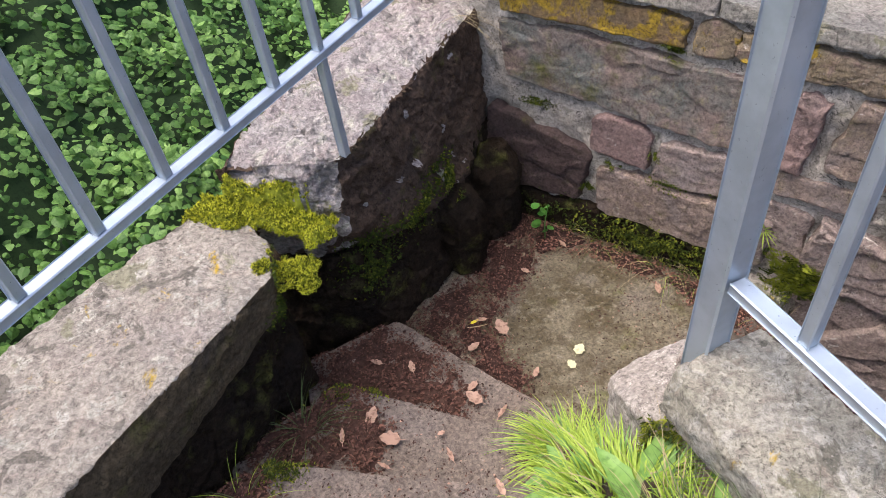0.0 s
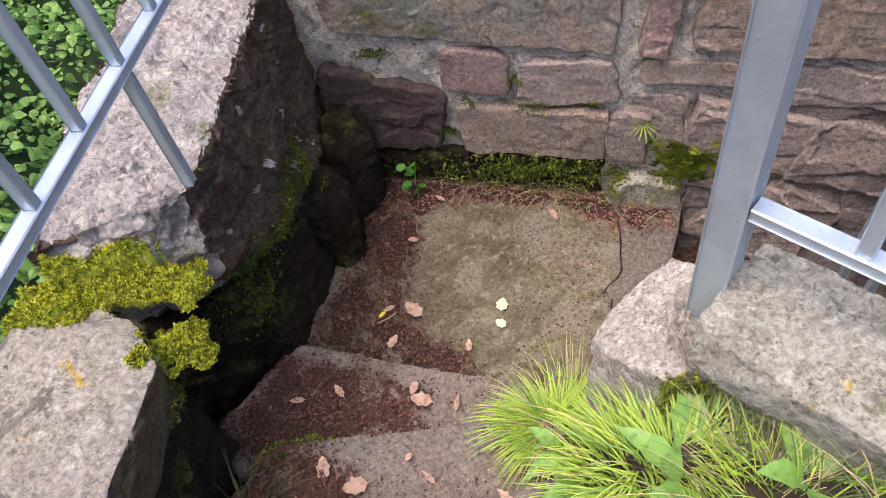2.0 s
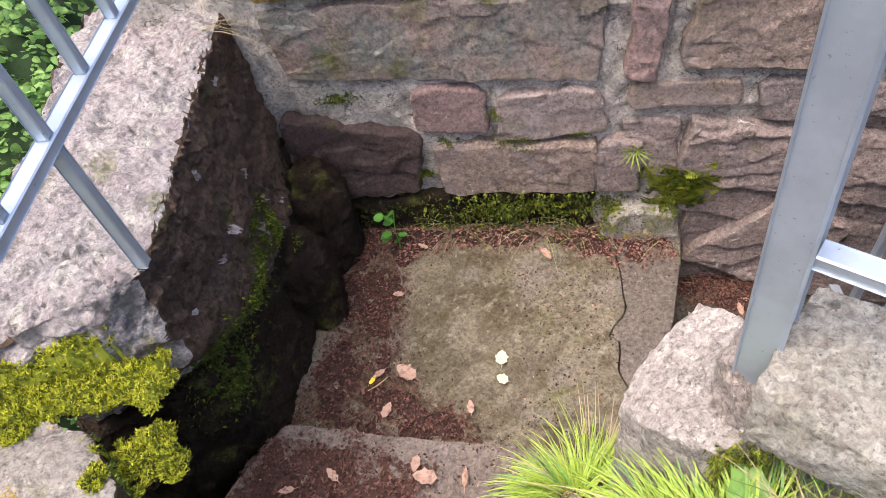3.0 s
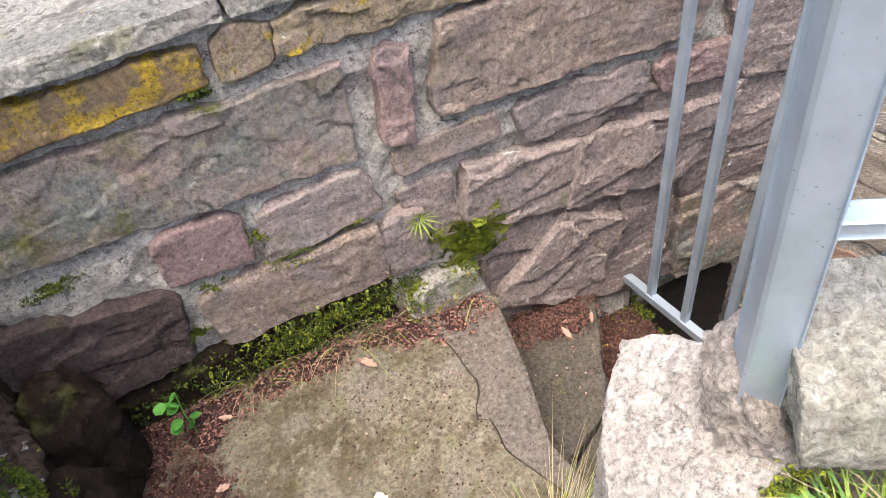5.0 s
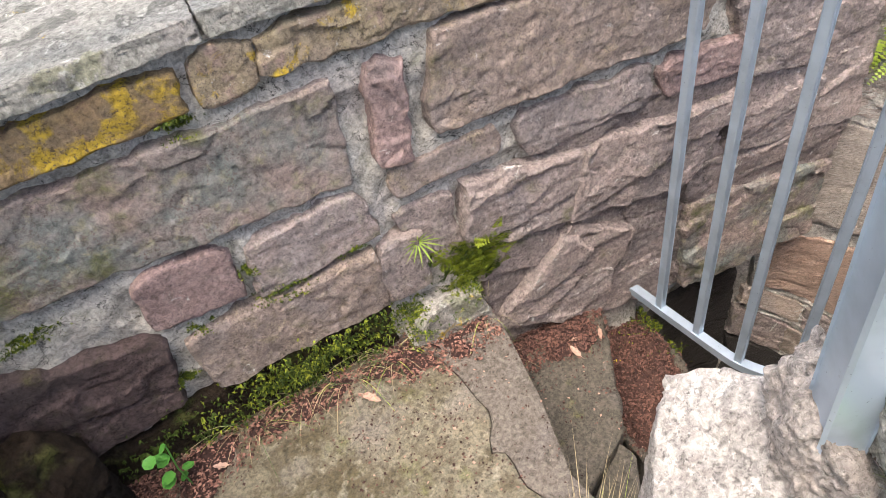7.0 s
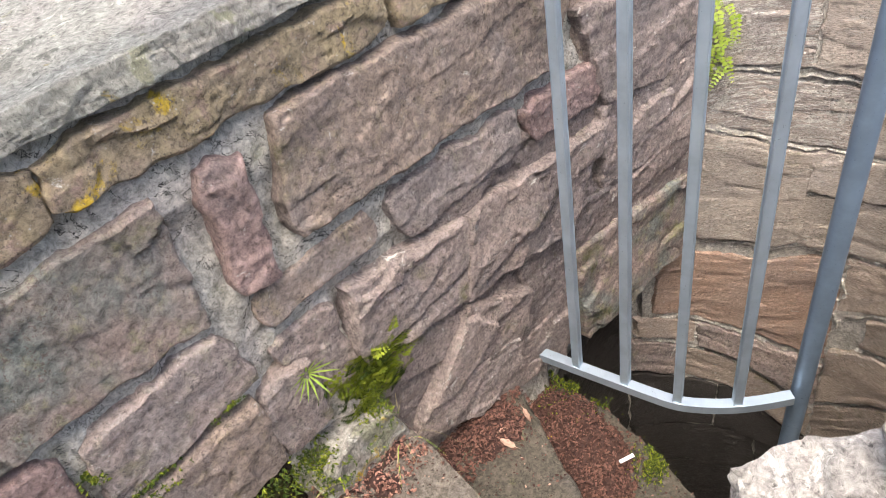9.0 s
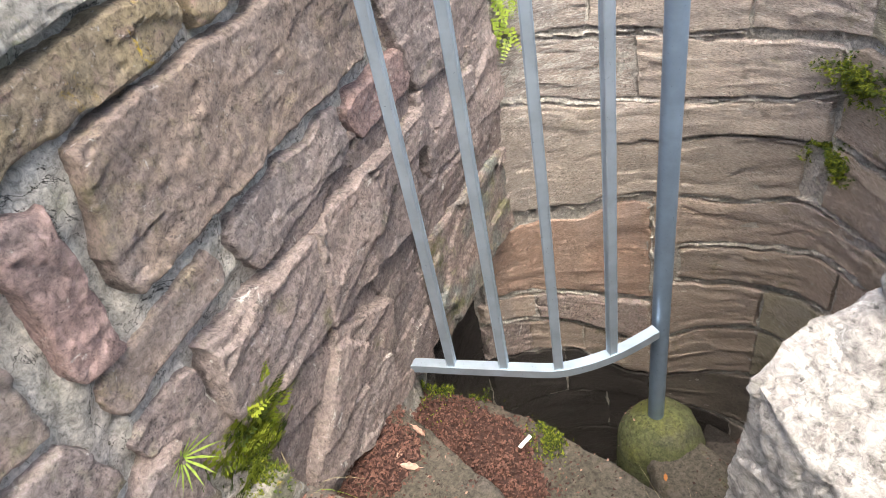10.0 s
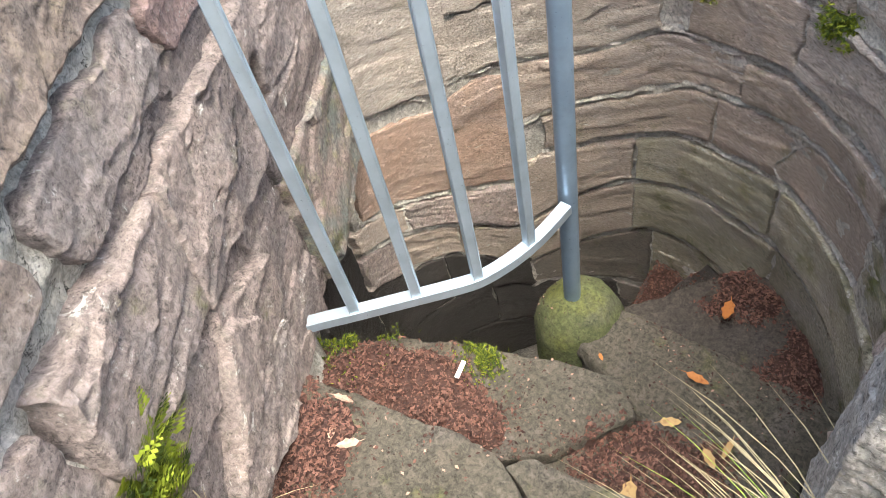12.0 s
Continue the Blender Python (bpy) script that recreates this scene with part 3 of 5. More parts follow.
# ---- the round wall of the stair well ----
wall_round = wall_sheet("wall_round", on_round, 25, -185, lambda a: -3.2, lambda a: 0.86 if a > -62 else 0.60, 0.30, M_LIME,
                        "curved well of layered sandstone courses with white lime joints", 0.03, 8.0, math.pi / 180 * RADIUS, 130, lambda a, z: 0.017, 0.016)
wall_north_low = wall_sheet("wall_well", on_round, 150, 26, lambda a: -3.2, lambda a: -0.62 - (0.3 if a > 100 else 0), 0.25, M_LIME,
                            "dark lower wall of the stair well under the rubble wall", 0.04, 9.5, math.pi / 180 * RADIUS, 60, lambda a, z: 0.0, 0.016)


def line(*knots):
    """A joint of the round wall: its height at each angle, straight between knots."""
    angles, heights = [-k[0] for k in knots], [k[1] for k in knots]
    return lambda a: float(np.interp(-a, angles, heights))


def level(z):
    return lambda a: z


J0 = line((26, 0.42), (2, 0.37), (-18, 0.32), (-46, 0.28), (-67, 0.32), (-90, 0.40), (-184, 0.42))
J1 = line((26, 0.18), (8, 0.14), (-18, 0.02), (-45, 0.00), (-71, 0.08), (-87, 0.19))
J1_EAST = line((-87, 0.02), (-119, 0.06), (-184, 0.06))
J2 = line((26, -0.38), (8, -0.42), (-4, -0.46), (-15, -0.50), (-24, -0.46), (-56, -0.44), (-70, -0.37), (-81, -0.28), (-99, -0.25), (-117, -0.20), (-131, -0.22), (-184, -0.20))
BED = line((-22, -0.19), (-45, -0.17), (-86, 0.0))
J3 = line((-37, -0.80), (-47, -0.74), (-55, -0.70), (-70, -0.62), (-89, -0.48), (-103, -0.43), (-119, -0.38), (-131, -0.35), (-184, -0.40))
J4 = line((-37, -1.00), (-47, -0.95), (-54, -0.93), (-70, -0.84), (-88, -0.72), (-105, -0.68), (-123, -0.61), (-184, -0.62))
J5 = line((-37, -1.42), (-45, -1.36), (-53, -1.26), (-76, -1.07), (-89, -1.01), (-108, -0.95), (-127, -0.89), (-184, -0.90))
J6 = line((-37, -1.75), (-52, -1.63), (-81, -1.36), (-103, -1.30), (-120, -1.28), (-184, -1.30))
K2 = line((26, -0.44), (8, -0.47), (-15, -0.55), (-26, -0.49), (-37, -0.48))
K3 = line((28, -0.78), (23, -0.80), (6, -0.91), (-9, -1.02), (-23, -1.10), (-37, -1.12))
K4 = line((30, -0.90), (11, -1.06), (-2, -1.17), (-30, -1.43), (-37, -1.47))
K5 = line((30, -1.15), (12, -1.31), (-8, -1.45), (-28, -1.70), (-37, -1.72))
FLOOR_A, FLOOR_B, FLOOR_C = line((30, -1.60), (-37, -1.95), (-184, -1.62)), line((30, -1.95), (-37, -2.30), (-184, -2.0)), level(-2.6)


def round_row(low, high, cuts, mats, seed, proud=0.028, wall=None, rough=0.011, gap=0.017):
    """One course of curved stones between two joints, cut at the given angles."""
    rnd = random.Random(seed)
    for k, (a, b) in enumerate(zip(cuts, cuts[1:])):
        tall = high((a + b) / 2) - low((a + b) / 2)
        swell = rnd.uniform(-0.006, 0.010)

        def place(x, z, off):
            lo, hi = low(x) + gap, high(x) - gap
            return on_round(x, lo + (hi - lo) * z / tall, off)
        bm = block(((a - 0.3, 0), (b + 0.3, 0), (b + 0.3, tall), (a - 0.3, tall)), place, proud + swell, 0.06, seed + a * 0.37, rough, 0.013, math.pi / 180 * RADIUS, 0.0125, stretch=True)
        part("stone", bm, mats[k % len(mats)], wall or wall_round, crisp=15)


round_row(J0, level(0.85), (22, -20, -61), (M_LIMED, M_ROUND), 12)
round_row(J0, level(0.585), (-61, -92, -135, -184), (M_ROUND, M_ROUNDGREEN, M_ROUND), 13)
round_row(J1, J0, (20, -32, -86), (M_LIMED, M_ROUND), 14)
round_row(J1_EAST, J0, (-88, -128, -184), (M_ROUNDBROWN, M_ROUND), 15)
round_row(J2, J1, (13, -23), (M_ROUND,), 16, 0.034)
round_row(BED, J1, (-22, -86), (M_ROUND,), 17, 0.036, gap=0.005)
round_row(J2, BED, (-22, -80), (M_ROUND,), 18, 0.032, gap=0.006)
round_row(J2, J1_EAST, (-88, -119, -152, -184), (M_ROUNDBROWN, M_ROUND), 19)
round_row(K3, K2, (21, -37), (M_SALMON,), 20, 0.022)
round_row(J3, J2, (-37, -106, -150, -184), (M_ROUNDBROWN, M_ROUNDBROWN, M_ROUND), 21)
round_row(J4, J3, (-46, -99, -150, -184), (M_ROUNDBROWN, M_ROUNDBROWN, M_ROUNDGREEN), 22)
round_row(J5, J4, (-37, -75, -123, -184), (M_ROUNDBROWN, M_ROUNDGREEN, M_ROUNDGREEN), 23)
round_row(J6, J5, (-37, -75, -126, -184), (M_ROUNDBROWN, M_ROUNDGREEN, M_ROUNDGREEN), 24)
round_row(K4, K3, (28, 5, -37), (M_ROUNDBROWN, M_PINK), 25, 0.03)
round_row(K5, K4, (30, 9, -12, -37), (M_PINK, M_ROUNDBROWN, M_ROUNDBROWN), 26, 0.028)
# lowest courses: the darkness of the deep well is put into their colour
round_row(FLOOR_A, K5, (30, -4, -37), (M_WELLSHADE,), 27, gap=0.001)
round_row(FLOOR_A, J6, (-37, -82, -130, -184), (M_SHADEROUND, M_ROUNDGREEN, M_ROUNDGREEN), 28)
round_row(FLOOR_B, FLOOR_A, (30, -20, -70, -125, -184), (M_WELLSHADE, M_WELLSHADE, M_SHADEROUND, M_SHADEROUND), 29, gap=0.001)
round_row(FLOOR_C, FLOOR_B, (30, -40, -110, -184), (M_WELLSHADE,), 30, gap=0.001)
# courses under the rubble wall, coloured near-black as shade
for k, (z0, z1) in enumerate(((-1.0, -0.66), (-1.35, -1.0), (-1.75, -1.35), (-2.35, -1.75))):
    round_row(level(z0), level(z1), (100, 66 - 5 * k, 31), (M_WELLSHADE,), 40 + k, wall=wall_north_low, gap=0.001)


def seam(line, outward, across, width, seed, least=-0.25):
    """A bead of lime mortar along a line of points; it thins out and breaks off in places."""
    bm = bmesh.new()
    prev = None
    for p in line:
        w = 1.35 * width * (0.7 + 1.5 * fractal(p, 7, seed))
        c = p + across * (0.014 * fractal(p, 12, seed + 3))
        cur = None
        if w > width * 0.12:
            cur = [bm.verts.new(c + across * (k * w * 0.5 + 0.006 * fractal(p, 40, seed + k)) + outward(p) * (0.008 * (1 - k * k) + 0.007 * fractal(p + across * k, 24, seed) - 0.010 * abs(k))) for k in (-1, -0.6, 0, 0.6, 1)]
        if prev and cur:
            for i in range(4):
                bm.faces.new((prev[i], prev[i + 1], cur[i + 1], cur[i]))
        prev = cur
    bmesh.ops.recalc_face_normals(bm, faces=bm.faces)
    return part("mortar_joint", bm, M_LIME, wall_round)


UP = Vector((0, 0, 1))
inwards = lambda q: Vector((CENTRE.x - q.x, CENTRE.y - q.y, 0)).normalized()
for joint, first, last, width, seed in ((J1, 23, -86, 0.026, 1.0), (J2, 23, -80, 0.046, 2.0), (J2, -80, -150, 0.022, 3.0), (J0, 23, -60, 0.016, 4.0), (J3, -40, -150, 0.030, 5.0), (J4, -45, -150, 0.026, 6.0), (K3, 23, -25, 0.036, 7.0), (J5, -38, -140, 0.020, 8.0), (K4, 20, -36, 0.018, 9.0), (J1_EAST, -88, -150, 0.026, 10.0)):
    angles = [first + (last - first) * k / 260 for k in range(261)]
    seam([on_round(a, joint(a), 0.020) for a in angles], inwards, UP, width, seed)
for a, z0, z1, width, seed in ((21, -0.5, 0.85, 0.085, 11.0), (15, -0.42, 0.15, 0.05, 15.0), (-87, -0.25, 0.40, 0.03, 12.0), (-76, -1.07, -0.80, 0.026, 13.0), (-37, -0.95, -0.50, 0.022, 14.0), (-122, -0.9, -0.42, 0.034, 16.0), (6, -1.1, -0.93, 0.034, 17.0), (-76, -1.34, -1.09, 0.022, 18.0)):
    seam([on_round(a + 1.5 * math.sin(k * 0.21 + seed), z0 + (z1 - z0) * k / 70, 0.024) for k in range(71)], inwards, Vector((math.sin(radians(a)), -math.cos(radians(a)), 0)), width, seed)

# ---- steps and landing ----
STEPS = "stone steps of the stair"


def stone_step(outline, z, thick, material, label, seed, amp=0.006, edge=0.022, chip=0.01, worn=0.016):
    """A stair stone with a worn, rounded nosing."""
    cx, cy = sum(p[0] for p in outline) / len(outline), sum(p[1] for p in outline) / len(outline)
    points = prism(outline, z - thick, z - worn * 1.1)
    for inset, drop in ((0.3, 0.35), (1.0, 0.0)):
        for x, y in outline:
            away = Vector((cx - x, cy - y)).normalized() * worn * inset
            points.append((x + away.x, y + away.y, z - worn * drop))
    ob = part("stone_step", rock(points, edge, amp, seed, 8, 0.4, chip, cleft=0.004, cell=0.16), material)
    return tagged(ob, label, "step", STEPS)


stone_step([(-0.20, 2.19), (0.05, 1.955), (0.29, 1.73), (0.62, 1.44), (0.45, 1.22), (0.10, 1.50), (-0.50, 1.70), (-0.62, 2.0)], 0.12, 0.30, M_TREAD, "worn red-brown sandstone step with leaf litter above the landing", 1.0)
stone_step([(-0.40, 1.785), (0.255, 1.495), (0.55, 1.36), (0.45, 1.1), (-0.5, 1.28), (-0.85, 1.5)], 0.265, 0.30, M_TREAD, "worn winding sandstone step strewn with dry leaves", 2.0)
stone_step([(-0.60, 1.405), (-0.218, 1.315), (0.295, 1.21), (0.55, 1.13), (0.5, 0.85), (-0.65, 0.95), (-1.0, 1.2)], 0.41, 0.30, M_TREAD, "worn sandstone step beside the grass clump", 3.0)
stone_step([(-0.95, 1.02), (0.42, 0.93), (0.5, 0.60), (-1.1, 0.65)], 0.54, 0.30, M_TREAD, "upper worn sandstone step of the stair", 4.0)
stone_step([(-1.15, 0.70), (0.42, 0.63), (0.5, 0.30), (-1.3, 0.33)], 0.68, 0.30, M_TREAD, "upper worn sandstone step of the stair", 5.0)
stone_step([(-1.35, 0.38), (0.42, 0.33), (0.5, -0.9), (-1.7, -0.9)], 0.82, 0.30, M_TREAD, "top sandstone step of the stair", 6.0)


def flat_slab(outline, z, thick, seed, amp, step=0.022):
    """A slab whose outline may turn inwards: a fine triangulated top over straight sides."""
    bm = bmesh.new()
    ring = []
    n = len(outline)
    for i in range(n):
        a, b = Vector(outline[i]), Vector(outline[(i + 1) % n])
        k = max(1, round((b - a).length / step))
        ring += [a.lerp(b, j / k) for j in range(k)]
    top = [bm.verts.new((p.x, p.y, z)) for p in ring]
    bm.faces.new(top)
    bmesh.ops.triangulate(bm, faces=bm.faces)
    for _ in range(7):
        long = [e for e in bm.edges if e.calc_length() > step * 1.6 and not e.is_boundary]
        if not long:
            break
        bmesh.ops.subdivide_edges(bm, edges=long, cuts=1)
        bmesh.ops.triangulate(bm, faces=bm.faces)
        inner = [v for v in bm.verts if not v.is_boundary]
        bmesh.ops.smooth_vert(bm, verts=inner, factor=0.5, use_axis_x=True, use_axis_y=True, use_axis_z=False)
    for v in bm.verts:
        v.co.z += amp * (fractal(v.co, 7, seed) + 0.4 * fractal(v.co, 30, seed + 3)) - (0.006 if v.is_boundary else 0)
    rim = [e for e in bm.edges if e.is_boundary]
    low = bmesh.ops.extrude_edge_only(bm, edges=rim)["geom"]
    for v in low:
        if isinstance(v, bmesh.types.BMVert):
            v.co.z = z - thick
    bmesh.ops.recalc_face_normals(bm, faces=bm.faces)
    return bm


CRACK = [(1.20, 2.17), (1.135, 2.06), (1.075, 1.98), (1.045, 1.93), (1.005, 1.905), (0.955, 1.895), (0.912, 1.872), (0.925, 1.835), (0.900, 1.80), (0.862, 1.765), (0.84, 1.74), (0.80, 1.60), (0.74, 1.42)]
# landing: a gritty slab, and an edge slab behind a ragged crack
landing = tagged(part("landing", flat_slab([(-0.45, 2.25), (0.10, 2.72), (0.45, 3.05), (1.18, 2.40)] + CRACK + [(0.55, 1.25), (0.2, 1.6)], -0.01, 0.32, 7.0, 0.005), M_LANDING), "gritty weathered landing slab with algae", "landing", kind="structure")
edge_slab = tagged(part("stone_step", flat_slab([(1.20, 2.42), (1.52, 2.13), (1.35, 1.965), (1.155, 1.80), (0.925, 1.635), (0.78, 1.40)] + [(x + 0.010, y + 0.002) for x, y in CRACK[::-1]], -0.022, 0.25, 8.0, 0.004), M_EDGE), "worn edge slab of the landing beside a ragged crack", "step", STEPS)
soil = tagged(part("ground_fill", rock(prism([(-1.2, 0.2), (0.62, 0.2), (0.66, 1.30), (0.80, 2.0), (0.4, 3.0), (-0.7, 2.2)], -1.2, -0.2), 0.12, 0.02, 3.0), M_SOIL), "dark soil under the steps", "soil", kind="structure")
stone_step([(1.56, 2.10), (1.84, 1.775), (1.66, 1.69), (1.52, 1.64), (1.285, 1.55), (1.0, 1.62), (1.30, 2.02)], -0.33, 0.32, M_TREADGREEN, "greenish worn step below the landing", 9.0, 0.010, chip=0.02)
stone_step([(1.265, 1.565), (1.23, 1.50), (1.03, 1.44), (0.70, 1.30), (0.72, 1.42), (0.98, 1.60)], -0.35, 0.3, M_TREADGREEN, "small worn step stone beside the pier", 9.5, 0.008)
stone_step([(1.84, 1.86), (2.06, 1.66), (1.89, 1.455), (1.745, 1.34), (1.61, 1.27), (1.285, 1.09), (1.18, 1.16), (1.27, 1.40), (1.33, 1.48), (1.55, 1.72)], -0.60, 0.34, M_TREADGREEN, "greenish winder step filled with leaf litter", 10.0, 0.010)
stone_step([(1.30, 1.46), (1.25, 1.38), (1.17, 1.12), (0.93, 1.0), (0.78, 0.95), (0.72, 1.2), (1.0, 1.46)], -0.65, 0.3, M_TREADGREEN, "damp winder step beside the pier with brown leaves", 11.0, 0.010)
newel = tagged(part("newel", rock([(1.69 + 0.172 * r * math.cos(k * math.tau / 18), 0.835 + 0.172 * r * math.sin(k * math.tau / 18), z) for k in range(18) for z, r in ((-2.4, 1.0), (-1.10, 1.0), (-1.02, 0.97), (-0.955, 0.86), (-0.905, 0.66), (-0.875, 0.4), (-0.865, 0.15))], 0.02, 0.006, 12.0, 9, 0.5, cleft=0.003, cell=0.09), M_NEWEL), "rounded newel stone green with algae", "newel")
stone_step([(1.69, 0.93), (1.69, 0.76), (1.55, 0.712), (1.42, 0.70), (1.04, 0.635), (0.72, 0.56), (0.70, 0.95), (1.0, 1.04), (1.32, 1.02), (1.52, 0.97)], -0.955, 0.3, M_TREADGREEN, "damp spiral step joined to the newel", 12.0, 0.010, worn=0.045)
stone_step([(1.70, 0.82), (1.66, 0.70), (1.44, 0.27), (1.30, 0.10), (1.0, 0.0), (0.70, 0.20), (0.72, 0.66), (1.35, 0.78), (1.6, 0.82)], -1.10, 0.22, M_TREADSHADE, "lower spiral step with leaf litter, darkened as shade", 13.0, 0.010)


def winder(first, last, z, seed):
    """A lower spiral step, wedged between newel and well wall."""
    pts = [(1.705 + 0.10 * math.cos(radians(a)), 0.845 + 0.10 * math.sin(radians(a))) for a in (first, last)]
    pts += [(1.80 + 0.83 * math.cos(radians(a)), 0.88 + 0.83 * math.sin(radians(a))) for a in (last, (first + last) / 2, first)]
    # shade of the well is in the step's near-black colour
    return stone_step(pts, z, 0.24, M_WELLSHADE, "lower spiral step in the shade of the well", seed, 0.010)


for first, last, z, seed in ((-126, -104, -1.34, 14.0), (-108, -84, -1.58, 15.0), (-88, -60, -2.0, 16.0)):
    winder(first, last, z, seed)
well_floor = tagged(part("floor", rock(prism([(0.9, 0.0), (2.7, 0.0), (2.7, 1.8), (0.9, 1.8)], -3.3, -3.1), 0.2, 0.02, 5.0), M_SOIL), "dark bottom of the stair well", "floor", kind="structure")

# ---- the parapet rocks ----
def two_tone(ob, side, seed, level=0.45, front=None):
    """The sides and undersides of a rock in a second, unweathered stone; M_ROCKSIDE also holds their shade."""
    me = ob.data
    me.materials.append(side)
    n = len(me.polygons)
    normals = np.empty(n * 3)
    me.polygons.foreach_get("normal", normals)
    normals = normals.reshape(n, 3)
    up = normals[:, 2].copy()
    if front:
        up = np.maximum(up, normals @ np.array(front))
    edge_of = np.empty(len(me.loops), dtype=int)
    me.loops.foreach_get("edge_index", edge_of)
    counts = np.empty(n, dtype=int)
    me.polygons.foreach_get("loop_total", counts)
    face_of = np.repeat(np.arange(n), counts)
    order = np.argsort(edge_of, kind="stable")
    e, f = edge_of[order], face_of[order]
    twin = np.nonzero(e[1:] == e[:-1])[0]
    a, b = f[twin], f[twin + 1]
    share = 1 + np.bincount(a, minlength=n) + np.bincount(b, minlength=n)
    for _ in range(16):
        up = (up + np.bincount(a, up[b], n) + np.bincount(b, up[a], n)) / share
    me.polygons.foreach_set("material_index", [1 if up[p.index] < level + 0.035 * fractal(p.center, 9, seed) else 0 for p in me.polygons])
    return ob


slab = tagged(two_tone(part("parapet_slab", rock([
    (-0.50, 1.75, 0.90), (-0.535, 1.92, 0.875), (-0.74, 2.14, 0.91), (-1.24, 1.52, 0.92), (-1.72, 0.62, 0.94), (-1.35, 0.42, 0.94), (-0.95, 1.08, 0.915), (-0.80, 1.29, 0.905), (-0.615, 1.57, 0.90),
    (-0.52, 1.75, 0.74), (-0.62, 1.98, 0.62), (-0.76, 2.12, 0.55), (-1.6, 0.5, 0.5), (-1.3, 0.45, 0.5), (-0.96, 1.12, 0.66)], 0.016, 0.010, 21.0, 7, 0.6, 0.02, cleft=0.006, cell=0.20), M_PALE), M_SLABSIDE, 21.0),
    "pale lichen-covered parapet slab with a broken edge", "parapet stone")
# gutter shade is painted into this wall's near-black stone
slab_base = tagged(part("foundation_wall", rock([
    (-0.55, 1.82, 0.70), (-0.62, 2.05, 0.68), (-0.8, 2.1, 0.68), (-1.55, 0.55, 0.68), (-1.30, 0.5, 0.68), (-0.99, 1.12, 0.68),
    (-0.50, 1.95, -0.1), (-0.6, 2.2, -0.3), (-0.9, 2.1, -0.9), (-1.55, 0.5, -0.9), (-1.25, 0.4, -0.1), (-0.97, 1.2, -0.1)], 0.022, 0.025, 22.0, 6, 0.4, 0.05, cleft=0.016, cell=0.18), M_SHADEDSTONE),
    "damp rubble wall below the parapet slab, darkened with gutter shade", "parapet stone")
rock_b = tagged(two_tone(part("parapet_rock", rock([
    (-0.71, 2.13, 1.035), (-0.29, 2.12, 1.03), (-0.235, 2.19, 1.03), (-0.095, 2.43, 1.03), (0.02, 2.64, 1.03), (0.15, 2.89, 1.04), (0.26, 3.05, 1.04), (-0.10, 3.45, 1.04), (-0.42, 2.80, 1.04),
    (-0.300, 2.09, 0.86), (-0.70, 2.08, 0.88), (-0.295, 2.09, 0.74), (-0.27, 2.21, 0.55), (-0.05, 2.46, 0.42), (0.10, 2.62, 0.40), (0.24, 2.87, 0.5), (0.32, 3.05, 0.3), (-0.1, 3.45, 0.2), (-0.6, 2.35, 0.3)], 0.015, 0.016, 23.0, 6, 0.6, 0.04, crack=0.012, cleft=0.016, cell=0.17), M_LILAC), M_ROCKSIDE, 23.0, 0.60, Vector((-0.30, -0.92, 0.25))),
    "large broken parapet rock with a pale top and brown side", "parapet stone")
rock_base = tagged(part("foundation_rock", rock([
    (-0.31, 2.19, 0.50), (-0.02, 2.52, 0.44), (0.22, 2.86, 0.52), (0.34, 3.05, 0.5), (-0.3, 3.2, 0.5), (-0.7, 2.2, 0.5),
    (-0.20, 2.24, -0.2), (0.05, 2.47, -0.2), (0.40, 2.93, -0.2), (0.0, 3.3, -0.8), (-0.8, 2.2, -0.8)], 0.02, 0.025, 24.0, 5, 0.35, 0.05, cleft=0.016, cell=0.18), M_SHADEDSTONE),
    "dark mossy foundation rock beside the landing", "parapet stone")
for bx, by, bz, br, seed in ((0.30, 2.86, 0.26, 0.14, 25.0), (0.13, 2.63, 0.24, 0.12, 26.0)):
    tagged(part("boulder", rock([(bx + br * math.cos(a) * r, by + br * math.sin(a) * r, bz + z * br * 1.7) for a in (0, 0.9, 1.8, 2.7, 3.6, 4.5, 5.4) for z, r in ((-1.2, 1.0), (-0.3, 1.1), (0.5, 0.95), (0.95, 0.5))], 0.02, 0.016, seed, 6, 0.4, 0.02, cleft=0.012, cell=0.16), M_SHADEDSTONE), "rounded brown boulder in the wall corner", "boulder")

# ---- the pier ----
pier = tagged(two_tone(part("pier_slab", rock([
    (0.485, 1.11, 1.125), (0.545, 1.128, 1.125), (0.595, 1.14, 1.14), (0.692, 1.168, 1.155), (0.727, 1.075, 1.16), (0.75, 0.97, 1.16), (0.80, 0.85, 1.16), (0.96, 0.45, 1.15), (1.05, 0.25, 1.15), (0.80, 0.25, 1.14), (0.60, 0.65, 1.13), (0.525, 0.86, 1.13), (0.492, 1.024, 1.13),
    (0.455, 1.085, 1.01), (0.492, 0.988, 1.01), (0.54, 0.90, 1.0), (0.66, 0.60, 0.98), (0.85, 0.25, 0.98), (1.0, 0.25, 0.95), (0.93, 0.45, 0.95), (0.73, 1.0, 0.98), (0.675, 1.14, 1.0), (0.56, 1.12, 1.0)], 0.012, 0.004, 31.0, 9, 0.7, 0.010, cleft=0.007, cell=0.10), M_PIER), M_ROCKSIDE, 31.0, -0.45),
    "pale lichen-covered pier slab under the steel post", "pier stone")
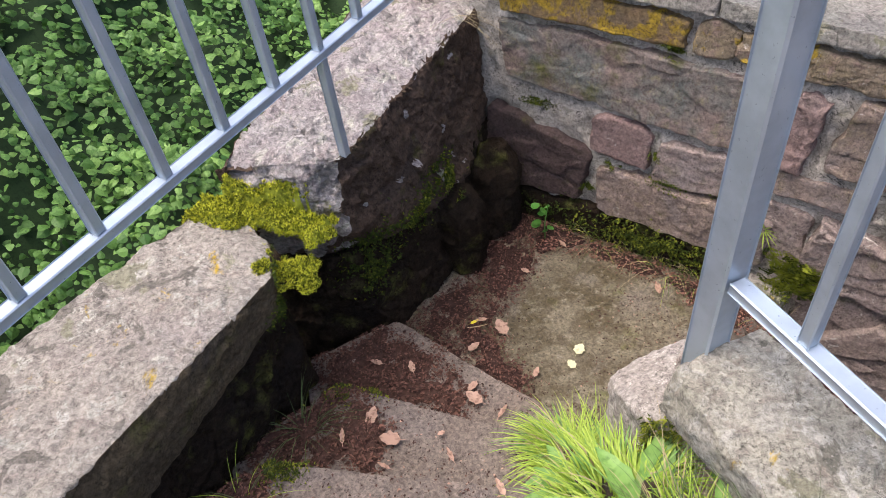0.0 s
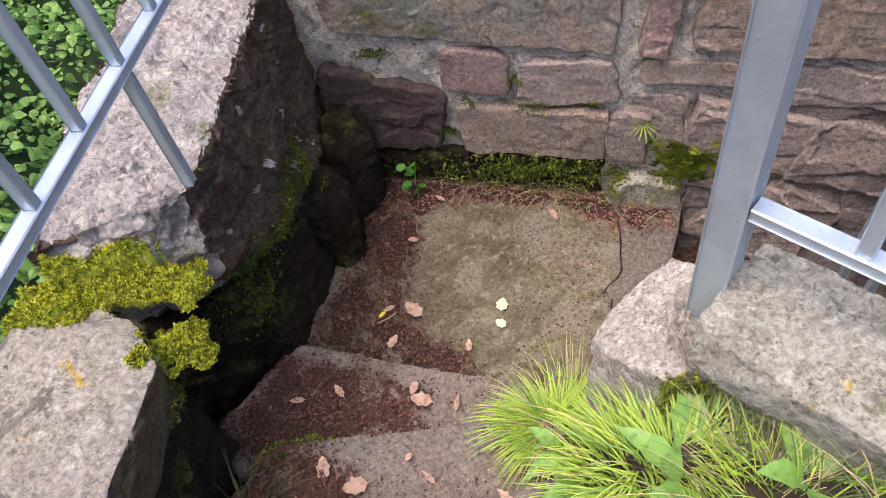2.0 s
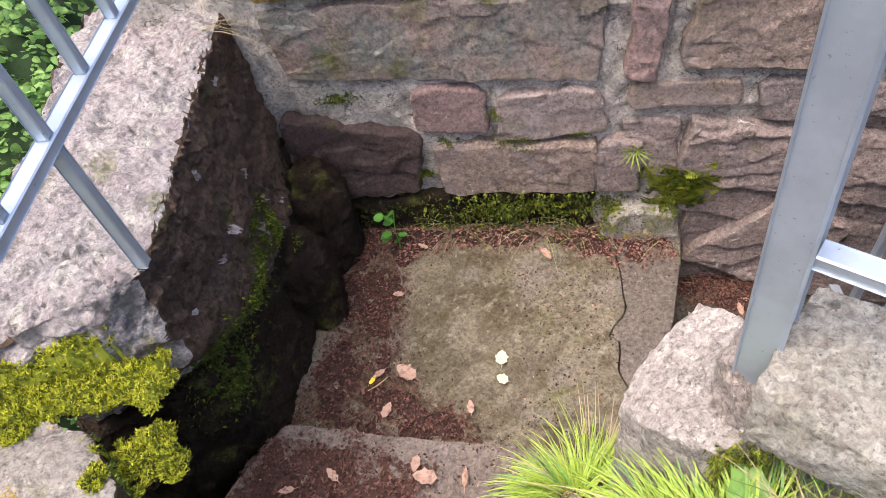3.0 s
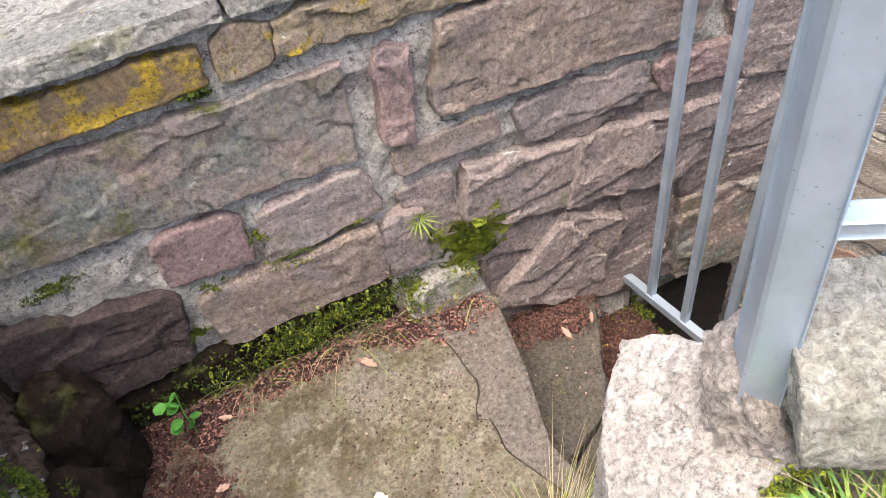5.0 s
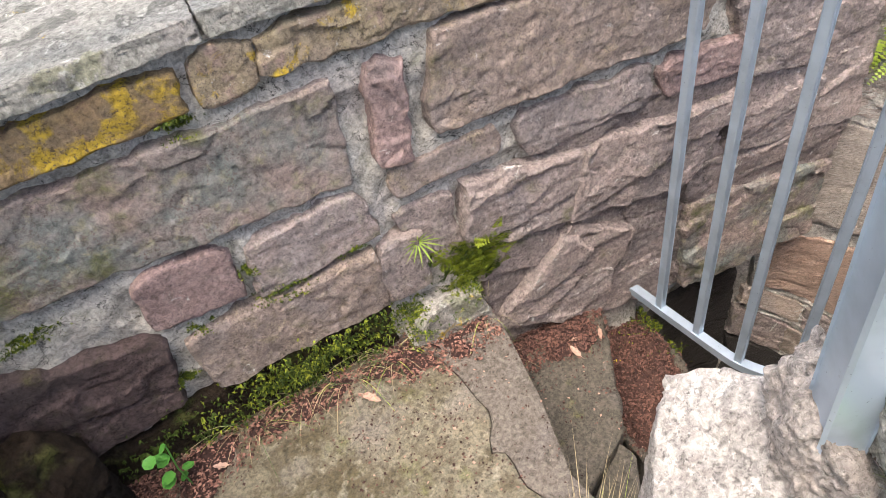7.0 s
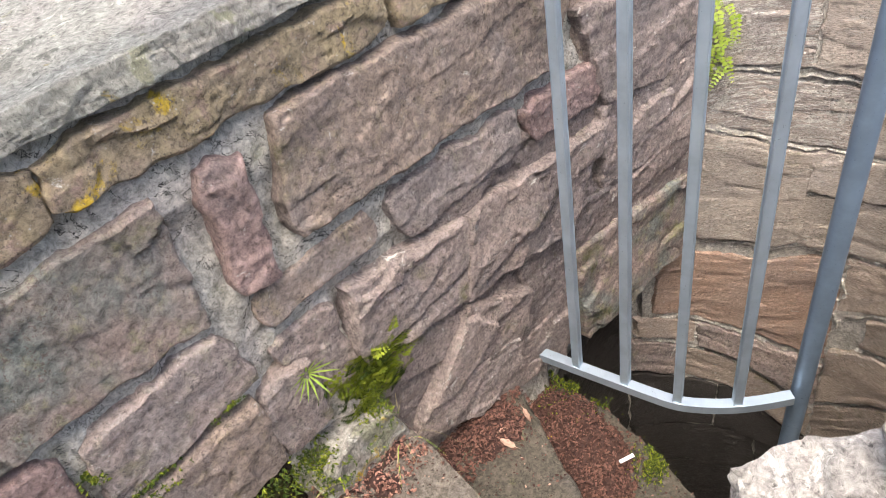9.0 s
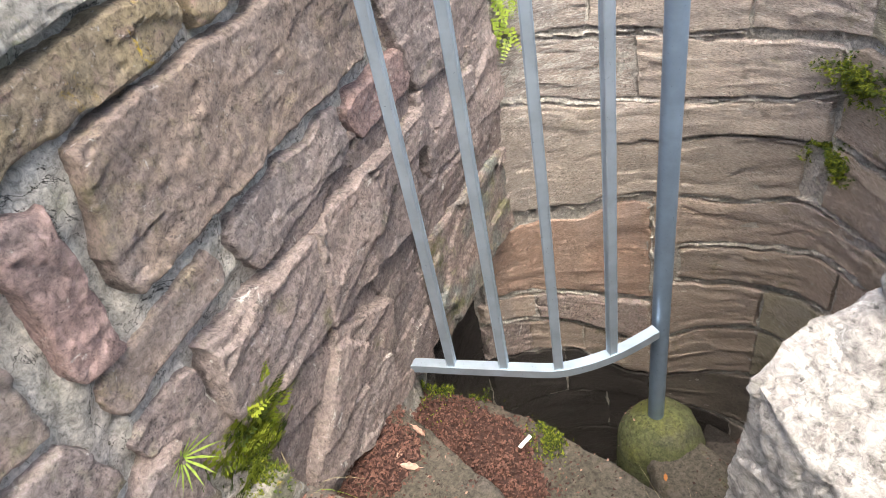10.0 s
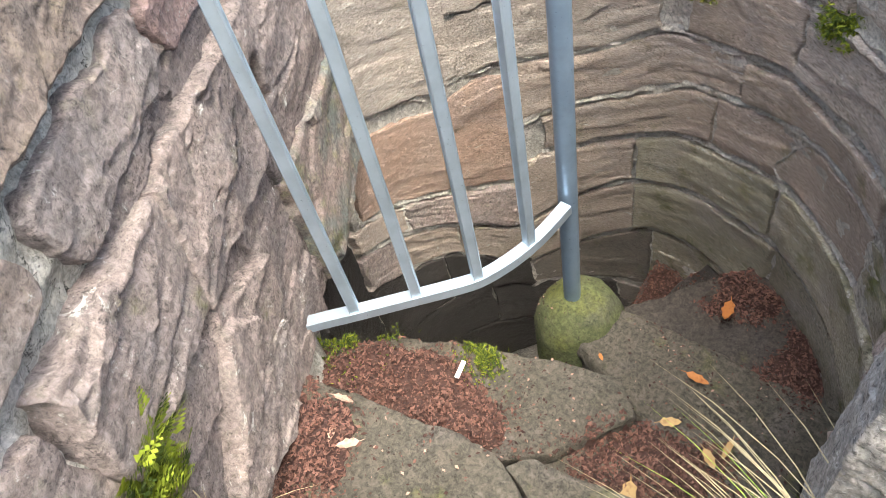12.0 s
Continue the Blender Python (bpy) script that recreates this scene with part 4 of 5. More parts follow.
chunk = tagged(part("pier_block", rock([
    (0.703, 1.395, 0.862), (0.722, 1.30, 0.90), (0.715, 1.21, 0.915), (0.60, 1.13, 0.94), (0.50, 1.09, 0.94), (0.455, 1.12, 0.90), (0.425, 1.25, 0.83), (0.432, 1.335, 0.782), (0.50, 1.375, 0.795), (0.60, 1.39, 0.822),
    (0.43, 1.29, 0.35), (0.46, 1.37, 0.05), (0.69, 1.43, 0.05), (0.745, 1.28, 0.05), (0.73, 1.10, 0.30), (0.48, 1.08, 0.40)], 0.0115, 0.004, 32.0, 11, 0.8, 0.008, cleft=0.006, cell=0.10), M_GRANULAR),
    "rough pale granular stone block at the pier's end", "pier stone")
bed = tagged(part("mortar_bed", rock([
    (0.49, 1.09, 0.95), (0.515, 1.15, 1.02), (0.55, 1.205, 1.045), (0.62, 1.215, 1.06), (0.70, 1.195, 1.065), (0.715, 1.215, 0.94), (0.665, 1.245, 0.975), (0.58, 1.235, 0.95), (0.52, 1.19, 0.94),
    (0.50, 1.08, 0.84), (0.52, 1.2, 0.84), (0.70, 1.21, 0.84), (0.6, 1.05, 0.84)], 0.011, 0.010, 35.0, 12, 0.9, 0.02, cleft=0.012, cell=0.06), M_BED),
    "pinkish mortar bed round the foot of the post", "mortar")
pier_base = tagged(part("pier_footing", rock([
    (0.45, 1.28, 0.40), (0.68, 1.36, 0.35), (0.72, 1.20, 0.6), (0.78, 0.6, 0.92), (0.95, 0.25, 0.92), (0.66, 0.3, 0.88), (0.50, 0.95, 0.88),
    (0.45, 1.33, -0.6), (0.66, 1.40, -0.9), (0.66, 1.10, -0.9), (0.62, 0.6, -0.9), (0.7, 0.2, -0.9), (0.5, 0.3, -0.3), (0.45, 1.0, -0.3)], 0.022, 0.02, 33.0, 6, 0.4, 0.04, cleft=0.03, cell=0.12), M_BROWN),
    "rubble base of the pier between stair and well", "pier stone")

# ---- railings ----
FENCE = Vector((0.537, 0.843, 0)).normalized()
LEAN_WEST, LEAN_PIER, LEAN_WELL = Vector((-0.050, 0.020, 1)), Vector((-0.025, 0.020, 1)), Vector((-0.005, -0.015, 1))
left_rail = thing("railing", (-0.30, 2.11, 1.03), "blue-grey painted steel railing outside the parapet", "railing")
fence0 = Vector((-0.522, 1.800, 1.388))
part("bottom_rail", beam(bmesh.new(), fence0 - FENCE * 2.6, fence0 + FENCE * 1.9, 0.042, 0.03), M_STEEL, left_rail, smooth=False)
part("top_rail", beam(bmesh.new(), fence0 - FENCE * 2.6 + LEAN_WEST * 0.86, fence0 + FENCE * 1.9 + LEAN_WEST * 0.86, 0.05, 0.03), M_STEEL, left_rail, smooth=False)
for k in range(-12, 10):
    p = fence0 + FENCE * (0.2146 * k)
    part("baluster", beam(bmesh.new(), p + LEAN_WEST * 0.013, p + LEAN_WEST * 0.85, 0.028, 0.028, turn=FENCE), M_STEEL, left_rail, smooth=False)
for k in (2, -10):
    p = fence0 + FENCE * (0.2146 * k)
    part("foot", beam(bmesh.new(), p - LEAN_WEST * 0.013, p - LEAN_WEST * 0.37, 0.030, 0.030, turn=FENCE), M_STEEL, left_rail, smooth=False)

PANEL = Vector((0.359, -0.933, 0)).normalized()
pier_rail = thing("railing", (0.54, 1.15, 1.13), "blue-grey steel post and railing on the pier", "railing")
post = Vector((0.572, 1.163, 0)) - LEAN_PIER * 1.13 + Vector((0, 0, 1.13))
part("post", beam(bmesh.new(), post + LEAN_PIER * 0.98, post + LEAN_PIER * 2.15, 0.068, 0.068, 0.005, turn=PANEL), M_STEEL, pier_rail, smooth=False)
a = post + PANEL * 0.034 + LEAN_PIER * 1.348
part("bottom_rail", beam(bmesh.new(), a, a + PANEL * 1.9, 0.042, 0.03), M_STEEL, pier_rail, smooth=False)
part("top_rail", beam(bmesh.new(), a + LEAN_PIER * 0.82, a + PANEL * 1.9 + LEAN_PIER * 0.82, 0.05, 0.03), M_STEEL, pier_rail, smooth=False)
for k in range(1, 10):
    p = a + PANEL * (0.20 * k - 0.02)
    part("baluster", beam(bmesh.new(), p + LEAN_PIER * 0.013, p + LEAN_PIER * 0.81, 0.028, 0.028, turn=PANEL), M_STEEL, pier_rail, smooth=False)

def beside(s, z):
    """A point of the rail over the coping."""
    return P0 + ALONG * s + Vector((0, 0, z))


coping_rail = thing("railing", beside(-0.3, 1.28), "blue-grey painted steel rail above the stone coping", "railing")
part("bottom_rail", beam(bmesh.new(), beside(-0.62, 1.46), beside(1.86, 1.46), 0.040, 0.040), M_STEEL, coping_rail, smooth=False)
for s in (-0.55, 1.78):
    part("foot", beam(bmesh.new(), beside(s, 1.442), beside(s, 1.255), 0.030, 0.030, turn=ALONG), M_STEEL, coping_rail, smooth=False)
part("bolt", tube(bmesh.new(), [beside(0.415, 1.476), beside(0.415, 1.484)], 0.007, 10), M_PIPE, coping_rail)

well_rail = thing("railing", (1.70, 0.85, -0.86), "curved blue-grey steel guard rail with pipe post over the stair well", "railing")
curve = [Vector((x, y, -0.337)) for x, y in ((1.985, 1.735), (1.92, 1.625), (1.866, 1.54), (1.772, 1.387), (1.725, 1.31), (1.683, 1.232), (1.662, 1.142), (1.655, 1.052), (1.66, 0.965), (1.672, 0.877))]
smooth_curve = []
for i in range(len(curve) - 1):
    p0, p1, p2, p3 = curve[max(i - 1, 0)], curve[i], curve[i + 1], curve[min(i + 2, len(curve) - 1)]
    for k in range(4):
        t = k / 4
        smooth_curve.append(0.5 * (2 * p1 + (p2 - p0) * t + (2 * p0 - 5 * p1 + 4 * p2 - p3) * t * t + (3 * p1 - p0 - 3 * p2 + p3) * t ** 3))
smooth_curve.append(curve[-1])


def strip(points, w, h):
    """A flat bar bent along points."""
    bm = bmesh.new()
    rings = []
    for i, p in enumerate(points):
        way = (points[min(i + 1, len(points) - 1)] - points[max(i - 1, 0)]).normalized()
        side = way.cross(Vector((0, 0, 1))).normalized()
        rings.append([bm.verts.new(p + side * (sx * w / 2) + Vector((0, 0, sz * h / 2))) for sx, sz in ((-1, -1), (1, -1), (1, 1), (-1, 1))])
    for r0, r1 in zip(rings, rings[1:]):
        for k in range(4):
            bm.faces.new((r0[k], r0[(k + 1) % 4], r1[(k + 1) % 4], r1[k]))
    bm.faces.new(rings[0][::-1])
    bm.faces.new(rings[-1])
    bmesh.ops.recalc_face_normals(bm, faces=bm.faces)
    return bm


part("bottom_rail", strip(smooth_curve, 0.036, 0.034), M_STEEL, well_rail, smooth=False)
part("top_rail", strip([p + LEAN_WELL * 1.56 for p in smooth_curve], 0.04, 0.03), M_STEEL, well_rail, smooth=False)
for i in (2, 3, 5, 7):
    p = curve[i]
    way = (curve[i + 1] - curve[i - 1]).normalized()
    part("bar", beam(bmesh.new(), p + LEAN_WELL * 0.015, p + LEAN_WELL * 1.55, 0.030, 0.030, turn=way), M_STEEL, well_rail, smooth=False)
part("pipe_post", tube(bmesh.new(), [Vector((1.704, 0.848, -0.90)) + LEAN_WELL * k for k in (0, 1.1, 2.2)], 0.030, 20), M_PIPE, well_rail)



# ---- small growth and litter ----
class Heap:
    """Many small pieces gathered into one mesh."""

    def __init__(self):
        self.v, self.f, self.m = [], [], []

    def add(self, verts, faces, m=0):
        k = len(self.v)
        self.v += [tuple(p) for p in verts]
        self.f += [tuple(i + k for i in f) for f in faces]
        self.m += [m] * len(faces)

    def build(self, name, mats, parent=None, label="", smooth=True):
        me = bpy.data.meshes.new(name)
        me.from_pydata(self.v, [], self.f)
        for mat in mats:
            me.materials.append(mat)
        me.polygons.foreach_set("material_index", self.m)
        me.polygons.foreach_set("use_smooth", [smooth] * len(self.f))
        me.update()
        ob = new(name, me)
        if parent:
            ob.parent = parent
            ob.matrix_parent_inverse = parent.matrix_world.inverted()
        if label:
            tagged(ob, label)
        return ob


def tree_of(names):
    """A search tree over the meshes of all objects whose names begin so."""
    vs, fs = [], []
    for ob in scene.objects:
        if ob.type == "MESH" and ob.name.split(".")[0] in names:
            k = len(vs)
            vs += [v.co.copy() for v in ob.data.vertices]
            fs += [tuple(i + k for i in p.vertices) for p in ob.data.polygons]
    return BVHTree.FromPolygons(vs, fs)


bank = tagged(part("bank", rock([
    (0.30, 1.42, 0.14), (0.27, 1.20, 0.42), (0.29, 1.0, 0.52), (0.33, 0.6, 0.62), (0.36, 0.1, 0.80), (0.44, 1.02, 0.82), (0.54, 0.80, 0.98), (0.70, 0.50, 1.05), (0.90, 0.1, 1.08), (0.50, 1.30, 0.35),
    (0.3, 1.4, -0.1), (0.3, 0.1, 0.0), (0.9, 0.1, 0.0), (0.6, 1.3, -0.1)], 0.04, 0.025, 41.0, 8), M_SOIL), "grassy earth bank beside the steps", "bank", kind="structure")

FLOORS = tree_of({"stone_step", "landing", "ground_fill", "bank", "newel"})
ROCKS = tree_of({"parapet_slab", "parapet_rock", "foundation_rock", "foundation_wall", "boulder", "pier_slab", "pier_block", "pier_footing", "mortar_bed"})
WALLS = tree_of({"wall_north", "stone"})


def ground_at(x, y, top=1.0):
    hit = FLOORS.ray_cast(Vector((x, y, top)), Vector((0, 0, -1)))
    return hit[0].z if hit[0] else None


def inside(poly, x, y):
    """Signed distance to a plan polygon, positive inside."""
    odd, best = False, 9.0
    for (x0, y0), (x1, y1) in zip(poly, poly[1:] + poly[:1]):
        if (y0 > y) != (y1 > y) and x < (x1 - x0) * (y - y0) / (y1 - y0) + x0:
            odd = not odd
        d = Vector((x1 - x0, y1 - y0))
        k = max(0.0, min(1.0, Vector((x - x0, y - y0)).dot(d) / max(d.length_squared, 1e-9)))
        best = min(best, math.hypot(x - x0 - d.x * k, y - y0 - d.y * k))
    rag = 0.045 * noise.fractal(Vector((x * 11, y * 11, 4.2)), 0.9, 2.0, 4)
    return (best if odd else -best) + rag


rng = random.Random(77)


def flake(heap, p, size, m, flat=0.5):
    """One scale of leaf litter: a narrow bent chip."""
    a = rng.uniform(0, math.tau)
    way = Vector((math.cos(a), math.sin(a), rng.uniform(-flat, flat))).normalized()
    side = way.cross(Vector((rng.uniform(-0.6, 0.6), rng.uniform(-0.6, 0.6), 1))).normalized()
    up = side.cross(way)
    w, c = size * rng.uniform(0.16, 0.36), size * rng.uniform(0.05, 0.25)
    heap.add([p - way * size * 0.5, p - side * w + up * c, p + way * size * 0.5, p + side * w + up * c], [(0, 1, 2), (0, 2, 3)], m)


def litter(poly, count, height, top, seed, spill=0.05, mats=(M_LITTER, M_LITTERDARK)):
    """A drift of red-brown bud scales and leaf crumbs over a plan polygon."""
    heap = Heap()
    xs, ys = [p[0] for p in poly], [p[1] for p in poly]
    x0, x1, y0, y1 = min(xs) - spill, max(xs) + spill, min(ys) - spill, max(ys) + spill
    lump = lambda x, y: 0.6 + 0.8 * noise.fractal(Vector((x * 9 + seed, y * 9, seed)), 0.9, 2.0, 3)
    step = 0.022
    nx, ny = int((x1 - x0) / step) + 1, int((y1 - y0) / step) + 1
    vert = {}
    for i in range(nx + 1):
        for j in range(ny + 1):
            x, y = x0 + i * step, y0 + j * step
            d = inside(poly, x, y)
            if d > -0.03:
                g = ground_at(x, y, top)
                if g is not None and g > top - 0.75:
                    vert[i, j] = len(heap.v)
                    heap.v.append((x, y, g - 0.006 + height * 0.8 * min(1.0, max(0.0, (d + 0.01) / 0.07)) * max(0.2, lump(x, y))))
    for (i, j), k in list(vert.items()):
        if (i + 1, j) in vert and (i, j + 1) in vert and (i + 1, j + 1) in vert:
            q = (k, vert[i + 1, j], vert[i + 1, j + 1], vert[i, j + 1])
            if max(heap.v[n][2] for n in q) - min(heap.v[n][2] for n in q) < 0.05:
                heap.f.append(q)
                heap.m.append(1)
    made = 0
    for _ in range(count * 4):
        if made >= count:
            break
        x, y = rng.uniform(x0, x1), rng.uniform(y0, y1)
        d = inside(poly, x, y)
        if d < -spill or (d < 0 and rng.random() > 0.25 * (1 + d / spill)):
            continue
        g = ground_at(x, y, top)
        if g is None or g < top - 0.75:
            continue
        z = g + 0.004 + height * 0.8 * min(1.0, max(0.0, (d + 0.01) / 0.07)) * max(0.2, lump(x, y)) + rng.uniform(0, 0.006)
        flake(heap, Vector((x, y, z)), 0.005 + 0.016 * rng.random() ** 2, 0 if rng.random() < 0.75 else 1)
        made += 1
    ob = heap.build("leaf_litter", mats, smooth=False)
    return tagged(ob, "red-brown drift of leaf litter and bud scales", "leaf litter", kind="stuff")


# drifts in gutter, step corners and well take the shade-coloured litter
litter([(-0.18, 2.27), (0.06, 2.48), (0.40, 2.94), (0.56, 2.86), (0.47, 2.54), (0.30, 2.33), (0.20, 2.17), (0.34, 1.87), (0.29, 1.76), (0.05, 1.98)], 6760, 0.016, 0.06, 1.0, mats=(M_LITTERSHADE, M_LITTERDARK))
litter([(0.40, 2.96), (0.48, 2.62), (0.66, 2.60), (1.0, 2.36), (1.12, 2.12), (1.34, 1.99), (1.48, 2.08), (1.16, 2.37), (0.8, 2.68)], 5980, 0.026, 0.06, 2.0)
litter([(-0.58, 2.0), (-0.24, 2.15), (0.0, 1.96), (0.11, 1.76), (0.03, 1.64), (-0.25, 1.73), (-0.5, 1.76)], 4420, 0.022, 0.30, 3.0, mats=(M_LITTERSHADE, M_LITTERDARK))
litter([(-0.85, 1.55), (-0.43, 1.77), (-0.30, 1.70), (-0.22, 1.58), (-0.26, 1.42), (-0.62, 1.43)], 3120, 0.022, 0.45, 4.0, mats=(M_LITTERSHADE, M_LITTERDARK))
litter([(-1.05, 1.2), (-0.62, 1.40), (-0.55, 1.33), (-0.60, 1.05), (-0.85, 1.0)], 1950, 0.03, 0.60, 5.0, mats=(M_LITTERSHADE, M_LITTERDARK))
litter([(0.17, 1.30), (0.24, 1.46), (0.36, 1.40), (0.32, 1.22)], 546, 0.012, 0.45, 6.0)
litter([(1.60, 2.08), (1.82, 1.80), (1.62, 1.73), (1.54, 1.81), (1.45, 1.92), (1.36, 2.04)], 2990, 0.035, -0.1, 7.0, mats=(M_LITTERSHADE, M_LITTERDARK))
litter([(1.82, 1.86), (2.05, 1.65), (1.89, 1.47), (1.73, 1.375), (1.60, 1.36), (1.42, 1.41), (1.34, 1.46), (1.52, 1.70)], 5460, 0.06, -0.35, 8.0, mats=(M_LITTERSHADE, M_LITTERDARK))
litter([(1.27, 1.38), (1.02, 1.44), (0.80, 1.22), (0.96, 1.04), (1.10, 1.10), (1.20, 1.22)], 3900, 0.018, -0.40, 9.0, mats=(M_LITTERSHADE, M_LITTERDARK))
litter([(1.34, 0.22), (1.42, 0.29), (1.40, 0.47), (1.22, 0.40), (1.17, 0.30)], 1950, 0.04, -0.9, 10.0, mats=(M_LITTERSHADE, M_LITTERDARK))
litter([(1.70, 0.62), (1.60, 0.20), (1.76, 0.10), (1.88, 0.10), (1.84, 0.5)], 2860, 0.03, -1.3, 12.0, mats=(M_LITTERSHADE, M_LITTERDARK))
litter([(1.13, 0.62), (0.90, 0.66), (0.95, 0.25), (1.12, 0.34)], 1950, 0.03, -0.9, 11.0, mats=(M_LITTERSHADE, M_LITTERDARK))
crumbs = Heap()
for _ in range(16000):
    x, y = rng.uniform(-0.7, 2.0), rng.uniform(0.6, 2.7)
    if noise.fractal(Vector((x * 3, y * 3, 1.7)), 0.9, 2.0, 3) + rng.gauss(0, 0.35) < 0.12:
        continue
    g = ground_at(x, y, 0.6)
    if g is not None and -1.2 < g < 0.5:
        flake(crumbs, Vector((x, y, g + 0.004)), rng.uniform(0.005, 0.014), rng.choice((0, 0, 1, 1, 1, 1, 1, 2)), 0.2)
tagged(crumbs.build("crumbs", (M_LITTERSHADE, M_LITTERDARK, M_DRY), smooth=False), "scattered leaf crumbs on the stone steps", "leaf litter", kind="stuff")

OUTLINE = [(0.0, 0.0), (0.16, 0.10), (0.34, 0.22), (0.30, 0.40), (0.42, 0.55), (0.26, 0.68), (0.22, 0.84), (0.0, 1.0), (-0.20, 0.86), (-0.28, 0.66), (-0.40, 0.58), (-0.31, 0.38), (-0.35, 0.20), (-0.15, 0.09)]


def fallen_leaf(x, y, size, turn, material, label, narrow=1.0, curl=0.25, top=0.6, lift=0.012, tilt=0.15):
    """One fallen leaf with lobes, a midrib fold and a curled rim."""
    g = ground_at(x, y, top)
    if g is None:
        return None
    bm = bmesh.new()
    ring = [bm.verts.new((size * u * narrow * 0.8, size * v, size * curl * (u * u * 1.6 + 0.7 * (v - 0.5) ** 2))) for u, v in OUTLINE]
    spine = [bm.verts.new((0, size * v, size * curl * (0.7 * (v - 0.5) ** 2 - 0.05))) for v in (0.25, 0.5, 0.75)]
    n = len(ring)
    near = lambda k: spine[min(2, max(0, round((OUTLINE[k][1] - 0.25) / 0.25)))]
    for k in range(n):
        a, b, s, t = ring[k], ring[(k + 1) % n], near(k), near((k + 1) % n)
        bm.faces.new((a, b, s))
        if s != t:
            bm.faces.new((b, t, s))
    stem = [bm.verts.new(c) for c in ((-0.02 * size, 0, 0.04 * size), (0.02 * size, 0, 0.04 * size), (0.05 * size, -0.3 * size, 0.02 * size))]
    bm.faces.new(stem)
    m = Matrix.Translation((x, y, g + lift)) @ Matrix.Rotation(radians(turn), 4, "Z") @ Matrix.Rotation(tilt, 4, "X")
    bmesh.ops.transform(bm, matrix=m, verts=bm.verts)
    return tagged(part("fallen_leaf", bm, material), label, "leaf", "fallen leaves")


PINKLEAF, TANLEAF = "dry curled pink-brown fallen leaf on the stone", "dry tan fallen leaf on the damp step"
for x, y, size, turn, narrow in ((0.26, 2.13, 0.085, 20, 1.1), (0.09, 2.07, 0.06, -60, 0.9), (0.19, 2.23, 0.055, 100, 0.7), (0.34, 1.90, 0.05, -30, 0.8), (0.42, 2.48, 0.045, 60, 1.0), (0.97, 2.33, 0.08, 170, 0.6), (0.62, 2.62, 0.05, 30, 0.7)):
    fallen_leaf(x, y, size, turn, M_DRY, PINKLEAF, narrow, 0.3, 0.1, 0.02)
for x, y, size, turn, narrow in ((0.11, 1.72, 0.075, 50, 1.1), (0.16, 1.65, 0.06, -40, 0.5), (0.10, 1.82, 0.06, 140, 0.8), (-0.14, 1.89, 0.055, 10, 0.8), (-0.26, 1.95, 0.05, 70, 0.8)):
    fallen_leaf(x, y, size, turn, M_DRY, PINKLEAF, narrow, 0.3, 0.25, 0.02)
for x, y, size, turn, narrow in ((-0.19, 1.51, 0.075, 80, 1.2), (-0.02, 1.41, 0.055, 20, 0.5), (-0.30, 1.58, 0.075, -20, 0.9), (-0.39, 1.52, 0.06, 0, 0.5), (-0.23, 1.41, 0.05, 60, 0.5), (-0.04, 1.53, 0.03, 120, 1.0)):
    fallen_leaf(x, y, size, turn, M_DRY, PINKLEAF, narrow, 0.3, 0.40, 0.02)
for x, y, size, turn, narrow in ((0.12, 1.20, 0.06, 20, 0.6), (0.25, 1.24, 0.06, 100, 0.9)):
    fallen_leaf(x, y, size, turn, M_DRY, PINKLEAF, narrow, 0.3, 0.60, 0.02)
for x, y, size, turn, narrow in ((1.70, 1.74, 0.07, 110, 0.4), (1.62, 1.79, 0.05, 40, 0.6), (1.54, 1.77, 0.06, -30, 0.7)):
    fallen_leaf(x, y, size, turn, M_DRY, "dry reddish fallen leaf on the green step", narrow, 0.3, -0.1, 0.015)
for x, y, size, turn, narrow in ((1.08, 1.30, 0.085, 30, 0.8), (1.13, 1.12, 0.06, 130, 0.8), (1.0, 1.10, 0.065, 60, 0.7), (0.96, 1.03, 0.07, 10, 0.45)):
    fallen_leaf(x, y, size, turn, M_TAN, TANLEAF, narrow, 0.15, -0.4, 0.02)
for x, y, size, turn, narrow in ((1.25, 0.80, 0.085, 95, 0.6), (1.51, 0.93, 0.035, 60, 0.7)):
    fallen_leaf(x, y, size, turn, M_RUST, "rust orange fallen leaf on the spiral step", narrow, 0.15, -0.6, 0.012)
fallen_leaf(1.34, 0.40, 0.10, 20, M_RUST, "rust orange fallen leaf in the litter", 0.7, 0.2, -0.9, 0.05)
fallen_leaf(0.535, 2.0, 0.055, -40, M_CREAM, "cream white fallen leaf on the landing", 1.4, 0.1, 0.1, 0.012)
fallen_leaf(0.515, 1.93, 0.045, 30, M_CREAM, "cream white fallen leaf on the landing", 1.4, 0.1, 0.1, 0.012)
fallen_leaf(0.115, 2.21, 0.04, -70, M_LEMON, "small lemon yellow leaf on the landing", 0.7, 0.1, 0.1, 0.022)
fallen_leaf(1.735, 1.70, 0.045, 200, M_LEMON, "small yellow-green leaf on the step", 0.6, 0.2, -0.1, 0.03)
tagged(part("twig", tube(bmesh.new(), [(0.10, 2.19, 0.012), (0.14, 2.185, 0.018), (0.185, 2.195, 0.014)], [0.0018, 0.0022, 0.0015], 6), M_STRAW), "thin pale twig on the landing", "twig")
stub = bmesh.new()
beam(stub, (1.602, 1.435, -0.535), (1.622, 1.385, -0.528), 0.013, 0.005, 0.001)
tagged(part("paper_scrap", stub, M_WHITE, smooth=False), "small white paper scrap on the leaf litter", "paper scrap")


